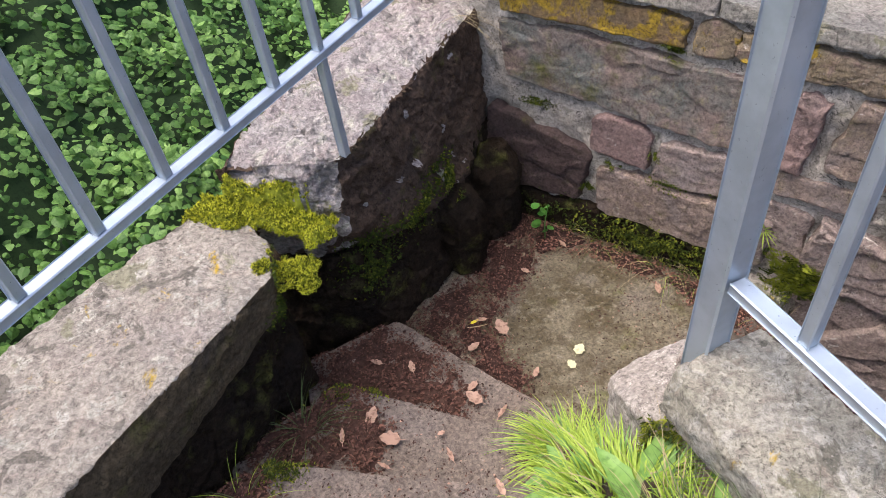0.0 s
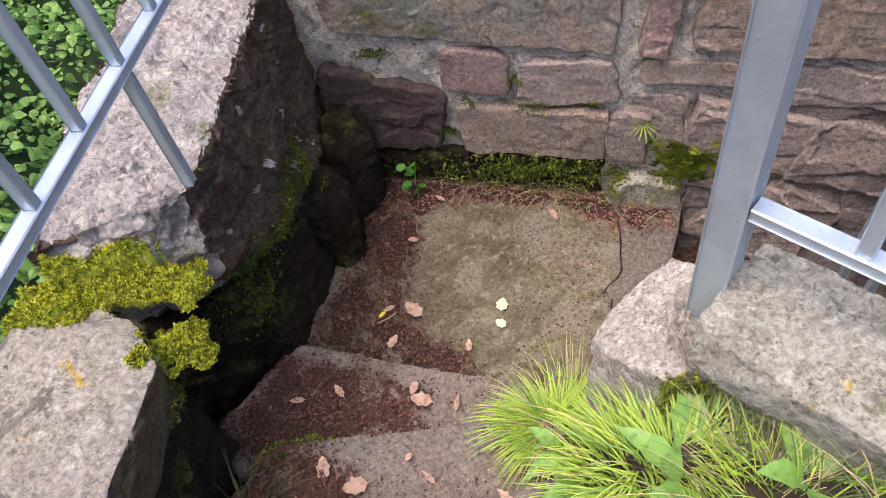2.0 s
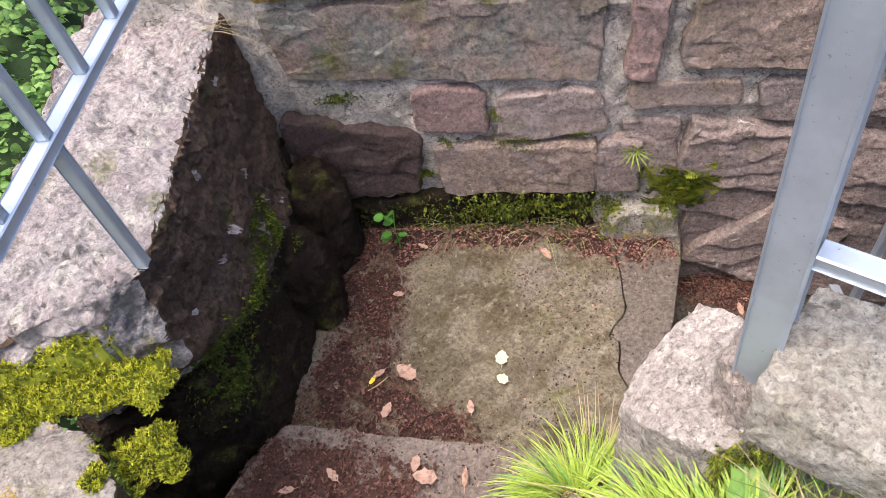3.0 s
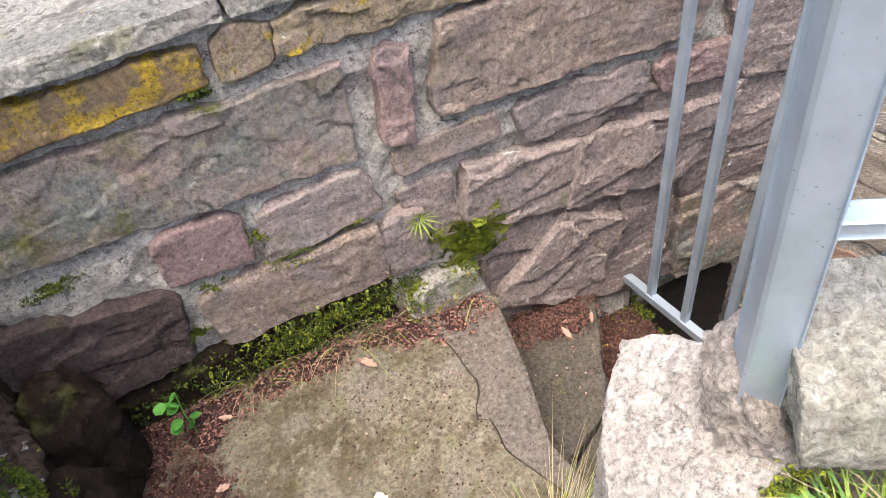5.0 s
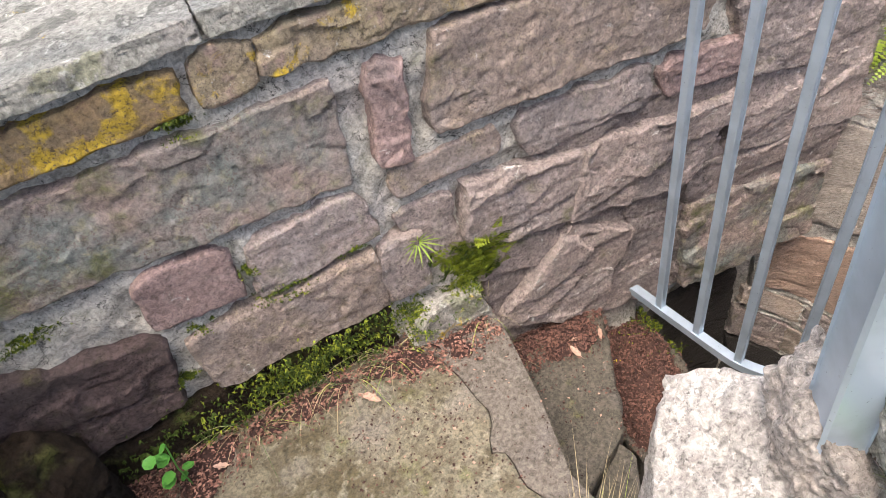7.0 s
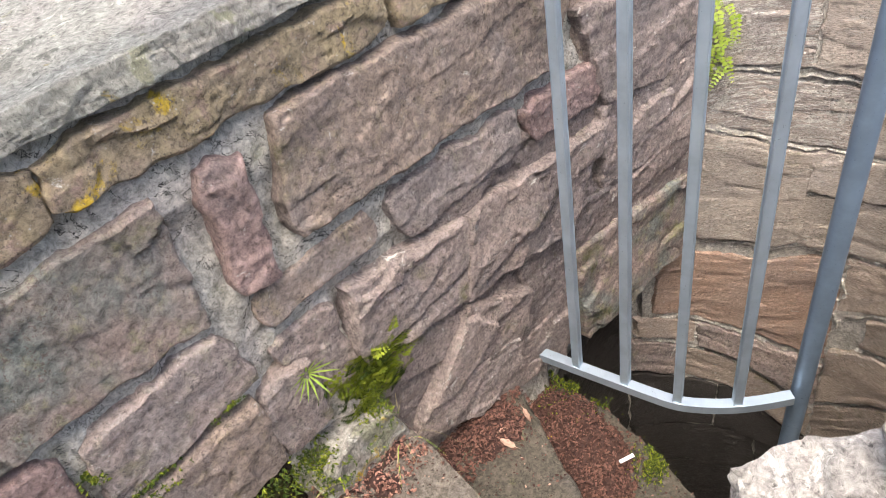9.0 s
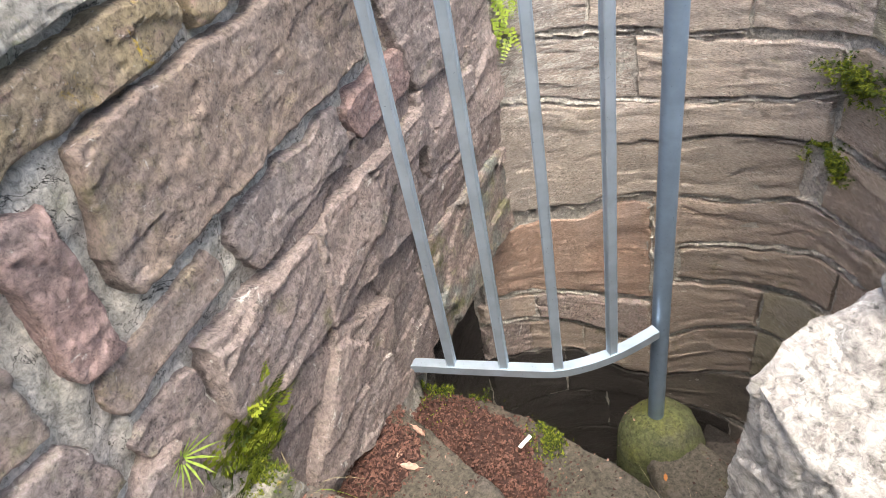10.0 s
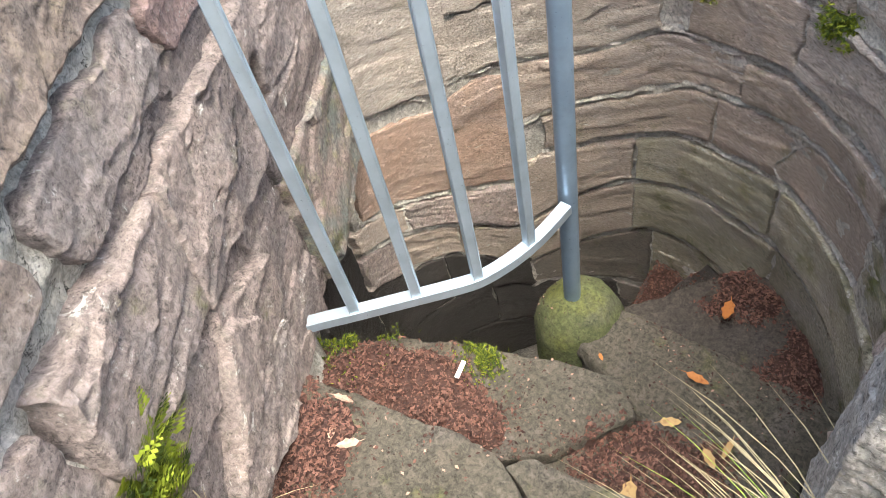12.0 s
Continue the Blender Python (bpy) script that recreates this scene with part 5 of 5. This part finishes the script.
def blade(heap, base, way, length, width, bend, m, rise=1.0):
    """One arching blade of grass."""
    way = Vector((way[0], way[1], 0)).normalized()
    side = way.cross(Vector((0, 0, 1)))
    n, vs = 5, []
    for k in range(n + 1):
        t = k / n
        p = Vector(base) + way * (length * (0.25 * t + bend * t * t)) + Vector((0, 0, length * rise * (t - 0.62 * bend * t * t * t - 0.3 * bend * t * t)))
        w = width * (1 - t) ** 0.6 * 0.5
        vs += [p - side * w, p + side * w + Vector((0, 0, w * 0.4))] if k < n else [p]
    fs = [(2 * k, 2 * k + 1, 2 * k + 3, 2 * k + 2) for k in range(n - 1)] + [(2 * n - 2, 2 * n - 1, 2 * n)]
    heap.add(vs, fs, m)


def grass_clump(x, y, z, radius, count, length, width, aim, mats, weights, label, bend=(0.4, 1.1), spread=1.0, rise=1.0):
    heap = Heap()
    for _ in range(count):
        a, r = rng.uniform(0, math.tau), radius * math.sqrt(rng.random())
        bx, by = x + r * math.cos(a), y + r * math.sin(a)
        g = ground_at(bx, by, z + 0.4)
        way = (math.cos(a) * spread + aim[0] + rng.uniform(-0.5, 0.5), math.sin(a) * spread + aim[1] + rng.uniform(-0.5, 0.5))
        m = rng.choices(range(len(mats)), weights)[0]
        blade(heap, (bx, by, (g if g is not None else z) - 0.01), way, rng.uniform(*length), width * rng.uniform(0.6, 1.2), rng.uniform(*bend), m, rise)
    return tagged(heap.build("grass_clump", mats), label, "grass", kind="stuff")


CLUMP = "bright yellow-green grass clump arching over the steps"
grass_clump(0.365, 1.40, 0.25, 0.10, 900, (0.07, 0.20), 0.006, (-0.3, 0.15), (M_GRASS, M_WEED, M_STRAW), (8, 1.5, 0.6), CLUMP, (0.3, 1.0))
grass_clump(0.50, 1.46, 0.12, 0.07, 90, (0.12, 0.29), 0.0045, (0.3, 0.2), (M_GRASS, M_STRAW), (3, 2), "tall pale grass blades beside the pier", (0.2, 0.7))
grass_clump(0.37, 1.06, 0.60, 0.13, 800, (0.07, 0.20), 0.0065, (-0.3, 0.1), (M_GRASS, M_WEED, M_STRAW), (8, 1.5, 0.8), CLUMP, (0.4, 1.1))
grass_clump(0.46, 0.84, 0.85, 0.10, 160, (0.12, 0.30), 0.003, (0.0, 0.2), (M_GRASSDARK, M_STRAW, M_GRASS), (5, 2, 1), "thin dull green grass before the pier slab", (0.2, 0.9))
grass_clump(0.58, 0.60, 0.95, 0.12, 200, (0.12, 0.32), 0.003, (0.0, 0.1), (M_GRASSDARK, M_STRAW), (5, 2), "thin dull green grass before the pier slab", (0.2, 0.9))
grass_clump(-0.52, 1.60, 0.30, 0.05, 34, (0.12, 0.24), 0.003, (0.3, 0.0), (M_GRASSDARK,), (1,), "thin dark grass tuft at the foot of the parapet", (0.5, 1.1))
grass_clump(-0.66, 1.28, 0.45, 0.05, 20, (0.10, 0.2), 0.003, (0.3, 0.2), (M_GRASS, M_GRASSDARK), (1, 1), "thin grass tuft at the foot of the parapet", (0.3, 0.9))
for s, n, seed in ((0.12, 34, 1), (0.30, 30, 5), (0.45, 44, 2), (0.62, 40, 3), (0.98, 36, 4)):
    p = on_wall(s, 0, 0.07)
    grass_clump(p.x, p.y, 0.02, 0.06, n, (0.08, 0.2), 0.0025, (-0.2, -0.2), (M_STRAW, M_GRASSDARK, M_GRASS), (3, 2, 1), "sparse straw and green grass at the wall foot", (0.4, 1.2))
grass_clump(0.60, 1.46, 0.12, 0.06, 60, (0.18, 0.38), 0.0032, (1.6, -0.1), (M_STRAW, M_GRASS), (6, 1), "dry straw and green stalks arching over the lower steps", (0.6, 1.15), 0.5, 0.9)


grass_clump(0.38, 0.98, 0.75, 0.10, 260, (0.07, 0.18), 0.0065, (-0.2, 0.2), (M_GRASS, M_WEED), (7, 2), CLUMP, (0.4, 1.1))
grass_clump(0.48, 0.78, 0.90, 0.12, 160, (0.08, 0.20), 0.004, (-0.2, 0.2), (M_GRASS, M_GRASSDARK, M_STRAW), (4, 4, 1), "mixed green grass on the bank before the pier slab", (0.3, 1.0))


def broad_leaf(heap, base, way, length, width, rise, droop, m=0):
    """A broad weed leaf, folded along its rib."""
    way = Vector((way[0], way[1], 0)).normalized()
    side = way.cross(Vector((0, 0, 1)))
    rows, prev = 7, None
    for k in range(rows + 1):
        t = k / rows
        p = Vector(base) + way * (length * t) + Vector((0, 0, length * (rise * t - droop * t * t)))
        w = width * 0.5 * math.sin(math.pi * min(1, 0.12 + 0.88 * t) ** 0.75) * (1 + 0.12 * math.sin(k * 2.6)) + 0.002
        cur = [p - side * w + Vector((0, 0, w * 0.5)), p, p + side * w + Vector((0, 0, w * 0.5))]
        if prev:
            heap.add(prev + cur, [(0, 1, 4, 3), (1, 2, 5, 4)], m)
        prev = cur


def weed(x, y, z, leaves, label):
    g = ground_at(x, y, z + 0.4) or z
    e = thing("weed", (x, y, g), label, "weed")
    for a, length, width, rise, droop in leaves:
        heap = Heap()
        broad_leaf(heap, (x + 0.02 * math.cos(a), y + 0.02 * math.sin(a), g), (math.cos(a), math.sin(a)), length, width, rise, droop)
        heap.build("leaf", (M_WEED,), e)
    return e


weed(0.41, 0.95, 0.80, ((1.0, 0.20, 0.075, 1.0, 0.4), (0.2, 0.17, 0.07, 0.9, 0.4), (2.0, 0.16, 0.06, 0.8, 0.5), (3.3, 0.15, 0.06, 0.6, 0.5), (4.5, 0.15, 0.06, 0.7, 0.4)), "fresh green broad-leaved weed on the bank")
weed(0.30, 1.13, 0.50, ((3.0, 0.13, 0.06, 0.5, 0.4), (2.2, 0.13, 0.055, 0.6, 0.5), (4.0, 0.12, 0.055, 0.4, 0.4)), "low green dandelion-like weed at the step")
weed(0.33, 1.28, 0.40, ((3.2, 0.12, 0.05, 0.5, 0.5), (2.0, 0.10, 0.045, 0.6, 0.4)), "low green weed beneath the grass clump")
weed(0.53, 0.80, 0.88, ((1.5, 0.09, 0.05, 0.8, 0.4), (0.4, 0.09, 0.05, 0.7, 0.4), (2.6, 0.09, 0.05, 0.8, 0.4), (4.0, 0.09, 0.045, 0.7, 0.4), (5.2, 0.09, 0.045, 0.7, 0.3)), "small light green weed before the pier slab")
weed(0.62, 0.70, 0.92, ((1.9, 0.09, 0.05, 0.8, 0.4), (0.9, 0.08, 0.05, 0.7, 0.4), (3.0, 0.08, 0.05, 0.8, 0.4), (4.4, 0.09, 0.045, 0.7, 0.4)), "small light green weed before the pier slab")


def sprig(heap, p, n, length, m):
    """A tuft of three moss leaflets."""
    for _ in range(3):
        d = (n + Vector((rng.uniform(-0.9, 0.9), rng.uniform(-0.9, 0.9), rng.uniform(-0.6, 0.9)))).normalized()
        side = d.cross(Vector((rng.uniform(-1, 1), rng.uniform(-1, 1), rng.uniform(-1, 1)))).normalized() * (length * 0.2)
        heap.add([p - side, p + side, p + d * length * rng.uniform(0.6, 1.2)], [(0, 1, 2)], m)


def moss_patch(tree, centre, reach, count, length, mats, weights, label, thick=0.012, cover=0.15):
    """Moss that clings to the stone round a place: reach is its half size in x, y and z."""
    heap = Heap()
    seed = centre[0] * 13 + centre[2] * 7
    for _ in range(count):
        q = Vector((rng.gauss(0, 0.5), rng.gauss(0, 0.5), rng.gauss(0, 0.5)))
        p = Vector((centre[0] + q.x * reach[0], centre[1] + q.y * reach[1], centre[2] + q.z * reach[2]))
        hit = tree.find_nearest(p, 0.12)
        if hit[0] is None:
            continue
        k = noise.fractal(Vector(hit[0]) * 14 + Vector((seed, 0, 0)), 0.9, 2.0, 3)
        if k < -cover:
            continue
        sprig(heap, hit[0] + hit[1] * thick * max(0.1, 0.5 + k) * rng.random(), hit[1], length * rng.uniform(0.7, 1.3), rng.choices(range(len(mats)), weights)[0])
    return tagged(heap.build("moss", mats, smooth=False), label, "moss", kind="stuff")


YELLOWMOSS, DARKMOSS = "thick yellow-green moss between the parapet rocks", "dark green moss on the damp rock"


def moss_mat(poly, low, high, count, mats, weights, label, length=0.013):
    """A mat of moss that fills a gap between rocks: it lies on the rock, or bridges the gap at a low height."""
    heap = Heap()
    xs, ys = [q[0] for q in poly], [q[1] for q in poly]
    x0, x1, y0, y1 = min(xs) - 0.04, max(xs) + 0.04, min(ys) - 0.04, max(ys) + 0.04

    def height(x, y):
        e = inside(poly, x, y)
        if e < -0.012:
            return None
        hit = ROCKS.ray_cast(Vector((x, y, high)), Vector((0, 0, -1)))
        floor_z = low - 0.22 * max(0.0, x + 0.62)
        g = max(floor_z, hit[0].z if hit[0] else floor_z)
        lump = 0.7 + 1.5 * abs(noise.fractal(Vector((x * 26, y * 26, 2.2)), 0.9, 2.0, 3))
        return g + 0.028 * min(1.0, (e + 0.012) / 0.035) ** 0.7 * max(0.15, lump)
    step = 0.008
    vert = {}
    for i in range(int((x1 - x0) / step) + 1):
        for j in range(int((y1 - y0) / step) + 1):
            z = height(x0 + i * step, y0 + j * step)
            if z is not None:
                vert[i, j] = len(heap.v)
                heap.v.append((x0 + i * step, y0 + j * step, z - 0.004))
    for (i, j), k in list(vert.items()):
        if (i + 1, j) in vert and (i, j + 1) in vert and (i + 1, j + 1) in vert:
            heap.f.append((k, vert[i + 1, j], vert[i + 1, j + 1], vert[i, j + 1]))
            heap.m.append(len(mats) - 1)
    for _ in range(count):
        x, y = rng.uniform(x0, x1), rng.uniform(y0, y1)
        z = height(x, y)
        if z is not None:
            sprig(heap, Vector((x, y, z - 0.004)), Vector((0.15, -0.25, 1)), length * rng.uniform(0.6, 1.3), rng.choices(range(len(mats)), weights)[0])
    return tagged(heap.build("moss", mats, smooth=False), label, "moss", kind="stuff")


moss_mat([(-0.80, 2.07), (-0.71, 2.15), (-0.58, 2.12), (-0.44, 2.09), (-0.345, 2.05), (-0.345, 1.96), (-0.42, 1.935), (-0.52, 1.98), (-0.63, 1.99), (-0.73, 2.01)], 0.885, 0.96, 16000, (M_MOSS, M_MOSSDARK, M_MOSSMID), (6, 1, 4), YELLOWMOSS, 0.011)
moss_mat([(-0.545, 1.87), (-0.46, 1.89), (-0.405, 1.86), (-0.40, 1.79), (-0.46, 1.765), (-0.54, 1.80)], 0.85, 0.93, 6500, (M_MOSS, M_MOSSDARK, M_MOSSMID), (6, 2, 3), YELLOWMOSS, 0.011)
moss_patch(ROCKS, (-0.45, 1.80, 0.74), (0.12, 0.12, 0.12), 1500, 0.012, (M_MOSSDARK, M_MOSSMID), (6, 1), DARKMOSS)
moss_patch(ROCKS, (-0.24, 2.23, 0.45), (0.12, 0.12, 0.16), 3200, 0.012, (M_MOSSDARK, M_MOSSMID), (6, 1), DARKMOSS)
moss_patch(ROCKS, (-0.05, 2.42, 0.50), (0.14, 0.14, 0.10), 3000, 0.012, (M_MOSSDARK, M_MOSSMID), (5, 2), DARKMOSS)
moss_patch(ROCKS, (0.10, 2.56, 0.55), (0.10, 0.10, 0.08), 2200, 0.012, (M_MOSSDARK, M_MOSSMID), (5, 2), DARKMOSS)
moss_patch(WALLS, on_wall(0.38, 0.09, 0.06), (0.34, 0.30, 0.09), 7500, 0.014, (M_MOSSDARK, M_MOSSMID), (3, 2), "olive green moss along the foot of the wall", 0.05, 0.35)
moss_patch(WALLS, on_wall(-0.1, 0.06, 0.03), (0.25, 0.22, 0.10), 2200, 0.012, (M_MOSSDARK,), (1,), "dark green moss along the foot of the wall")
moss_patch(WALLS, on_wall(0.72, 0.10, 0.05), (0.07, 0.06, 0.05), 500, 0.012, (M_MOSSDARK, M_MOSSMID), (3, 3), "green moss over the wall's lowest stone")
for s, z, w in ((0.31, 0.56, 0.03), (0.38, 0.445, 0.12), (0.13, 0.45, 0.05), (0.60, 0.47, 0.05), (-0.25, 0.66, 0.10), (0.02, 0.28, 0.04), (0.30, 1.05, 0.06)):
    moss_patch(WALLS, on_wall(s, z, 0.02), (w * 0.75, w * 0.66, 0.014), 420, 0.009, (M_MOSSMID, M_MOSSDARK), (2, 3), "small moss seam in a wall joint", 0.008, 0.4)
moss_patch(ROCKS, (0.46, 1.04, 0.86), (0.07, 0.06, 0.06), 1600, 0.012, (M_MOSSMID, M_MOSSDARK), (5, 4), "yellow-green moss under the pier slab", 0.02, 0.4)
moss_patch(FLOORS, (1.98, 1.57, -0.58), (0.14, 0.14, 0.03), 1300, 0.012, (M_MOSSMID, M_MOSSDARK), (4, 4), "green moss along the rim of the winder step", 0.05, 0.2)
moss_patch(FLOORS, (1.62, 1.33, -0.58), (0.07, 0.05, 0.03), 900, 0.012, (M_MOSSMID, M_MOSSDARK), (4, 4), "green moss on the winder step", 0.02, 0.3)
moss_patch(FLOORS, (-0.36, 1.74, 0.27), (0.10, 0.07, 0.03), 900, 0.012, (M_MOSSDARK, M_MOSSMID), (4, 3), "green moss on the rim of the step", 0.02, 0.2)
moss_patch(FLOORS, (-0.58, 1.37, 0.41), (0.10, 0.06, 0.03), 800, 0.012, (M_MOSSDARK, M_MOSSMID), (4, 2), "dark moss on the rim of the step", 0.02, 0.2)
for a, z, w, h in ((-92, 0.28, 0.12, 0.06), (-88, -0.05, 0.08, 0.05), (-127, 0.05, 0.06, 0.04)):
    moss_patch(WALLS, on_round(a, z, 0.02), (w, w * 0.4, h), 1500, 0.014, (M_MOSSMID, M_MOSSDARK), (4, 4), "green moss cushion on the curved well wall", 0.03, 0.4)

# plants in the wall
spiky = thing("wall_plant", on_wall(0.80, 0.42, 0.03), "spiky light green seedling growing from a wall joint", "plant")
heap = Heap()
c = on_wall(0.80, 0.40, 0.05)
for k in range(13):
    a = k * math.tau / 13 + 0.2
    d = (ALONG * math.cos(a) + Vector((0, 0, 1)) * math.sin(a) + OUT * 0.45).normalized()
    side = d.cross(OUT).normalized() * 0.003
    length = 0.075 * (0.7 + 0.5 * rng.random())
    tip = c + d * length + Vector((0, 0, -0.012))
    mid = c + d * length * 0.5 + OUT * 0.006
    heap.add([c - side * 0.6, c + side * 0.6, mid + side, mid - side, tip], [(0, 1, 2, 3), (3, 2, 4)])
heap.build("leaves", (M_GRASS,), spiky)


def lobed_frond(heap, base, way, up, length, m=0, pairs=5, wide=0.35):
    """A small frond: a rib with rounded lobes on both sides."""
    way, up = way.normalized(), up.normalized()
    side = way.cross(up).normalized()
    for k in range(pairs):
        t = (k + 0.6) / pairs
        r = length * wide * (1.1 - 0.8 * t)
        p = Vector(base) + way * length * t
        for sgn in (-1, 1):
            q = side * sgn
            heap.add([p, p + q * r * 0.5 - way * r * 0.25, p + q * r + way * r * 0.2 + up * r * 0.1, p + q * r * 0.5 + way * r * 0.5], [(0, 1, 2, 3)], m)
    heap.add([Vector(base) - side * 0.0012, Vector(base) + side * 0.0012, Vector(base) + way * length], [(0, 1, 2)], m)


wort = thing("liverwort", on_wall(0.95, 0.15, 0.04), "yellow-green lobed liverwort clump in the wall joint", "plant")
heap = Heap()
for _ in range(140):
    s, z = rng.gauss(0.97, 0.055), rng.gauss(0.20, 0.045)
    hit = WALLS.find_nearest(on_wall(s, z, 0.04), 0.2)
    if hit[0] is None:
        continue
    d = (Vector((0, 0, rng.uniform(0.2, 1.2))) + ALONG * rng.uniform(-0.9, 0.9) + OUT * rng.uniform(0.2, 0.7))
    lobed_frond(heap, hit[0], d, OUT + Vector((0, 0, rng.uniform(-0.5, 0.5))), rng.uniform(0.045, 0.085), rng.choice((0, 0, 0, 1)), 5, 0.40)
heap.build("fronds", (M_WORT, M_MOSSDARK), wort)
moss_patch(WALLS, on_wall(0.93, 0.13, 0.05), (0.06, 0.05, 0.05), 700, 0.010, (M_MOSSMID, M_MOSSDARK), (3, 3), "green moss below the liverwort", 0.02, 0.4)

fern = thing("fern", on_round(6, 0.62, 0.02), "bright yellow-green fern hanging in the wall corner", "fern")
for k in range(15):
    heap = Heap()
    base = on_round(4 + rng.uniform(-3, 4), 0.66 - 0.019 * k, 0.05)
    d = Vector((rng.uniform(-0.6, 0.0), rng.uniform(-0.5, 0.5), rng.uniform(-1.2, -0.3)))
    lobed_frond(heap, base, d, Vector((-0.8, 0.2, 0.6)), rng.uniform(0.06, 0.11), 0, 7, 0.22)
    heap.build("frond", (M_FERN,), fern)

ivy = thing("ivy_seedling", (0.535, 2.70, 0.02), "glossy green ivy seedling in the landing's corner", "plant")
for k in range(8):
    x, y, z = 0.53 + rng.uniform(-0.05, 0.05), 2.70 + rng.uniform(-0.05, 0.05), 0.05 + 0.022 * k
    heap = Heap()
    a, r = rng.uniform(0, math.tau), rng.uniform(0.022, 0.036)
    m = Matrix.Translation((x, y, z)) @ Matrix.Rotation(a, 4, "Z") @ Matrix.Rotation(rng.uniform(-0.7, 0.2), 4, "X")
    pts = [m @ Vector((r * u * 1.5, r * v * 1.5, 0.2 * r * abs(u))) for u, v in OUTLINE[::2]]
    heap.add([m @ Vector((0, r * 0.7, -0.1 * r))] + pts, [(0, i + 1, (i + 1) % len(pts) + 1) for i in range(len(pts))])
    heap.build("leaf", (M_IVY,), ivy)
part("stem", tube(bmesh.new(), [(0.535, 2.70, -0.02), (0.53, 2.705, 0.1), (0.54, 2.70, 0.22)], 0.0025, 6), M_IVY, ivy)

root = Heap()
for k in range(14):
    blade(root, (0.20 + rng.uniform(-0.03, 0.03), 2.96 + rng.uniform(-0.03, 0.03), 1.05), (rng.uniform(-0.2, 1), rng.uniform(-1, 0.2)), rng.uniform(0.08, 0.2), 0.003, rng.uniform(1.3, 2.2), 0, 0.5)
tagged(root.build("dry_grass", (M_STRAW,)), "dry straw tuft hanging over the rock's end", "grass", kind="stuff")

# ---- the overgrown slope outside ----
OUTW = Vector((-0.843, 0.537, 0))


def slope_height(w, l):
    return -1.05 + 0.66 * w + 0.34 * noise.fractal(Vector((w * 0.9, l * 0.9, 3.1)), 0.8, 2.0, 3) + 0.22 * noise.fractal(Vector((w * 2.6, l * 2.6, 7.7)), 0.9, 2.0, 2)


def slope_point(w, l, dz=0.0):
    p = fence0 + FENCE * l + OUTW * w
    return Vector((p.x, p.y, slope_height(w, l) + dz))


# underlayer just below the leaves, coloured as the shade between them
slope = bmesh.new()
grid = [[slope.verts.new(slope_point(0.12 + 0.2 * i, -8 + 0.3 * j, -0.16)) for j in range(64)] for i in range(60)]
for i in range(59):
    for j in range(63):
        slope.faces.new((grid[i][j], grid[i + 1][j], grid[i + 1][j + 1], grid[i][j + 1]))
tagged(part("ground", slope, M_BUSHSHADE), "overgrown slope below the parapet, coloured as leaf shade", "ground", kind="structure")
LEAF = [(0, 0), (-0.30, 0.02), (-0.46, 0.28), (-0.36, 0.64), (0, 1.06), (0.36, 0.64), (0.46, 0.28), (0.30, 0.02)]
heap = Heap()
gen = random.Random(5)
for k in range(40000):
    w, l = 0.15 + 4.4 * gen.random() ** 1.25, gen.uniform(-2.6, 4.6)
    p = slope_point(w, l, -0.22 * gen.random() ** 1.5 + 0.05)
    n = (Vector((0, 0, 1.0)) - OUTW * 0.55 + Vector((gen.gauss(0, 0.42), gen.gauss(0, 0.42), gen.gauss(0, 0.3)))).normalized()
    a = gen.uniform(0, math.tau)
    u = n.cross(Vector((math.cos(a), math.sin(a), 0.3))).normalized()
    v = n.cross(u)
    size = 0.022 + 0.05 * gen.random() ** 1.5
    pts = [p + u * (x * size) + v * (y * size) - n * (size * 0.16 * abs(x) + size * 0.12 * y * y) for x, y in LEAF]
    heap.add([p + v * (0.42 * size)] + pts, [(0, i + 1, (i + 1) % 8 + 1) for i in range(8)], 0 if noise.noise(p * 1.4) + gen.uniform(-0.35, 0.35) < 0.15 else 1)
tagged(heap.build("bushes", (M_BUSH, M_BUSHLIGHT), smooth=False), "dense green bushes and creepers on the slope", "bushes", kind="stuff")


# ---- the land round the stair, and the earth under it ----
land = bmesh.new()
rings = []
for k in range(22):
    ring = []
    for j in range(72):
        a = -5 * j
        turn = (-a if -a <= 180 else a + 360)
        inner = 1.12 + 0.34 * max(0.0, (turn - 105) / 75)
        r = inner + 0.25 * k + 0.0009 * k ** 4
        q = CENTRE + Vector((r * math.cos(radians(a)), r * math.sin(radians(a)), 0))
        ring.append(land.verts.new((q.x, q.y, -1.15 + (0.06 + 0.01 * k) * noise.fractal(Vector((q.x * 0.8, q.y * 0.8, 1.3)), 0.9, 2.0, 3))))
    rings.append(ring)
for r0, r1 in zip(rings, rings[1:]):
    for j in range(72):
        land.faces.new((r0[j], r0[(j + 1) % 72], r1[(j + 1) % 72], r1[j]))
bmesh.ops.recalc_face_normals(land, faces=land.faces)
tagged(part("ground", land, M_SOIL), "dark earth ground round the stair", "ground", kind="structure")
tagged(part("ground_fill", rock(prism([(-1.62, -0.88), (0.48, -0.88), (0.48, 0.55), (-1.0, 0.95), (-1.3, 0.35)], -1.3, 0.46), 0.14, 0.02, 6.0), M_SOIL), "dark earth under the upper steps", "soil", kind="structure")
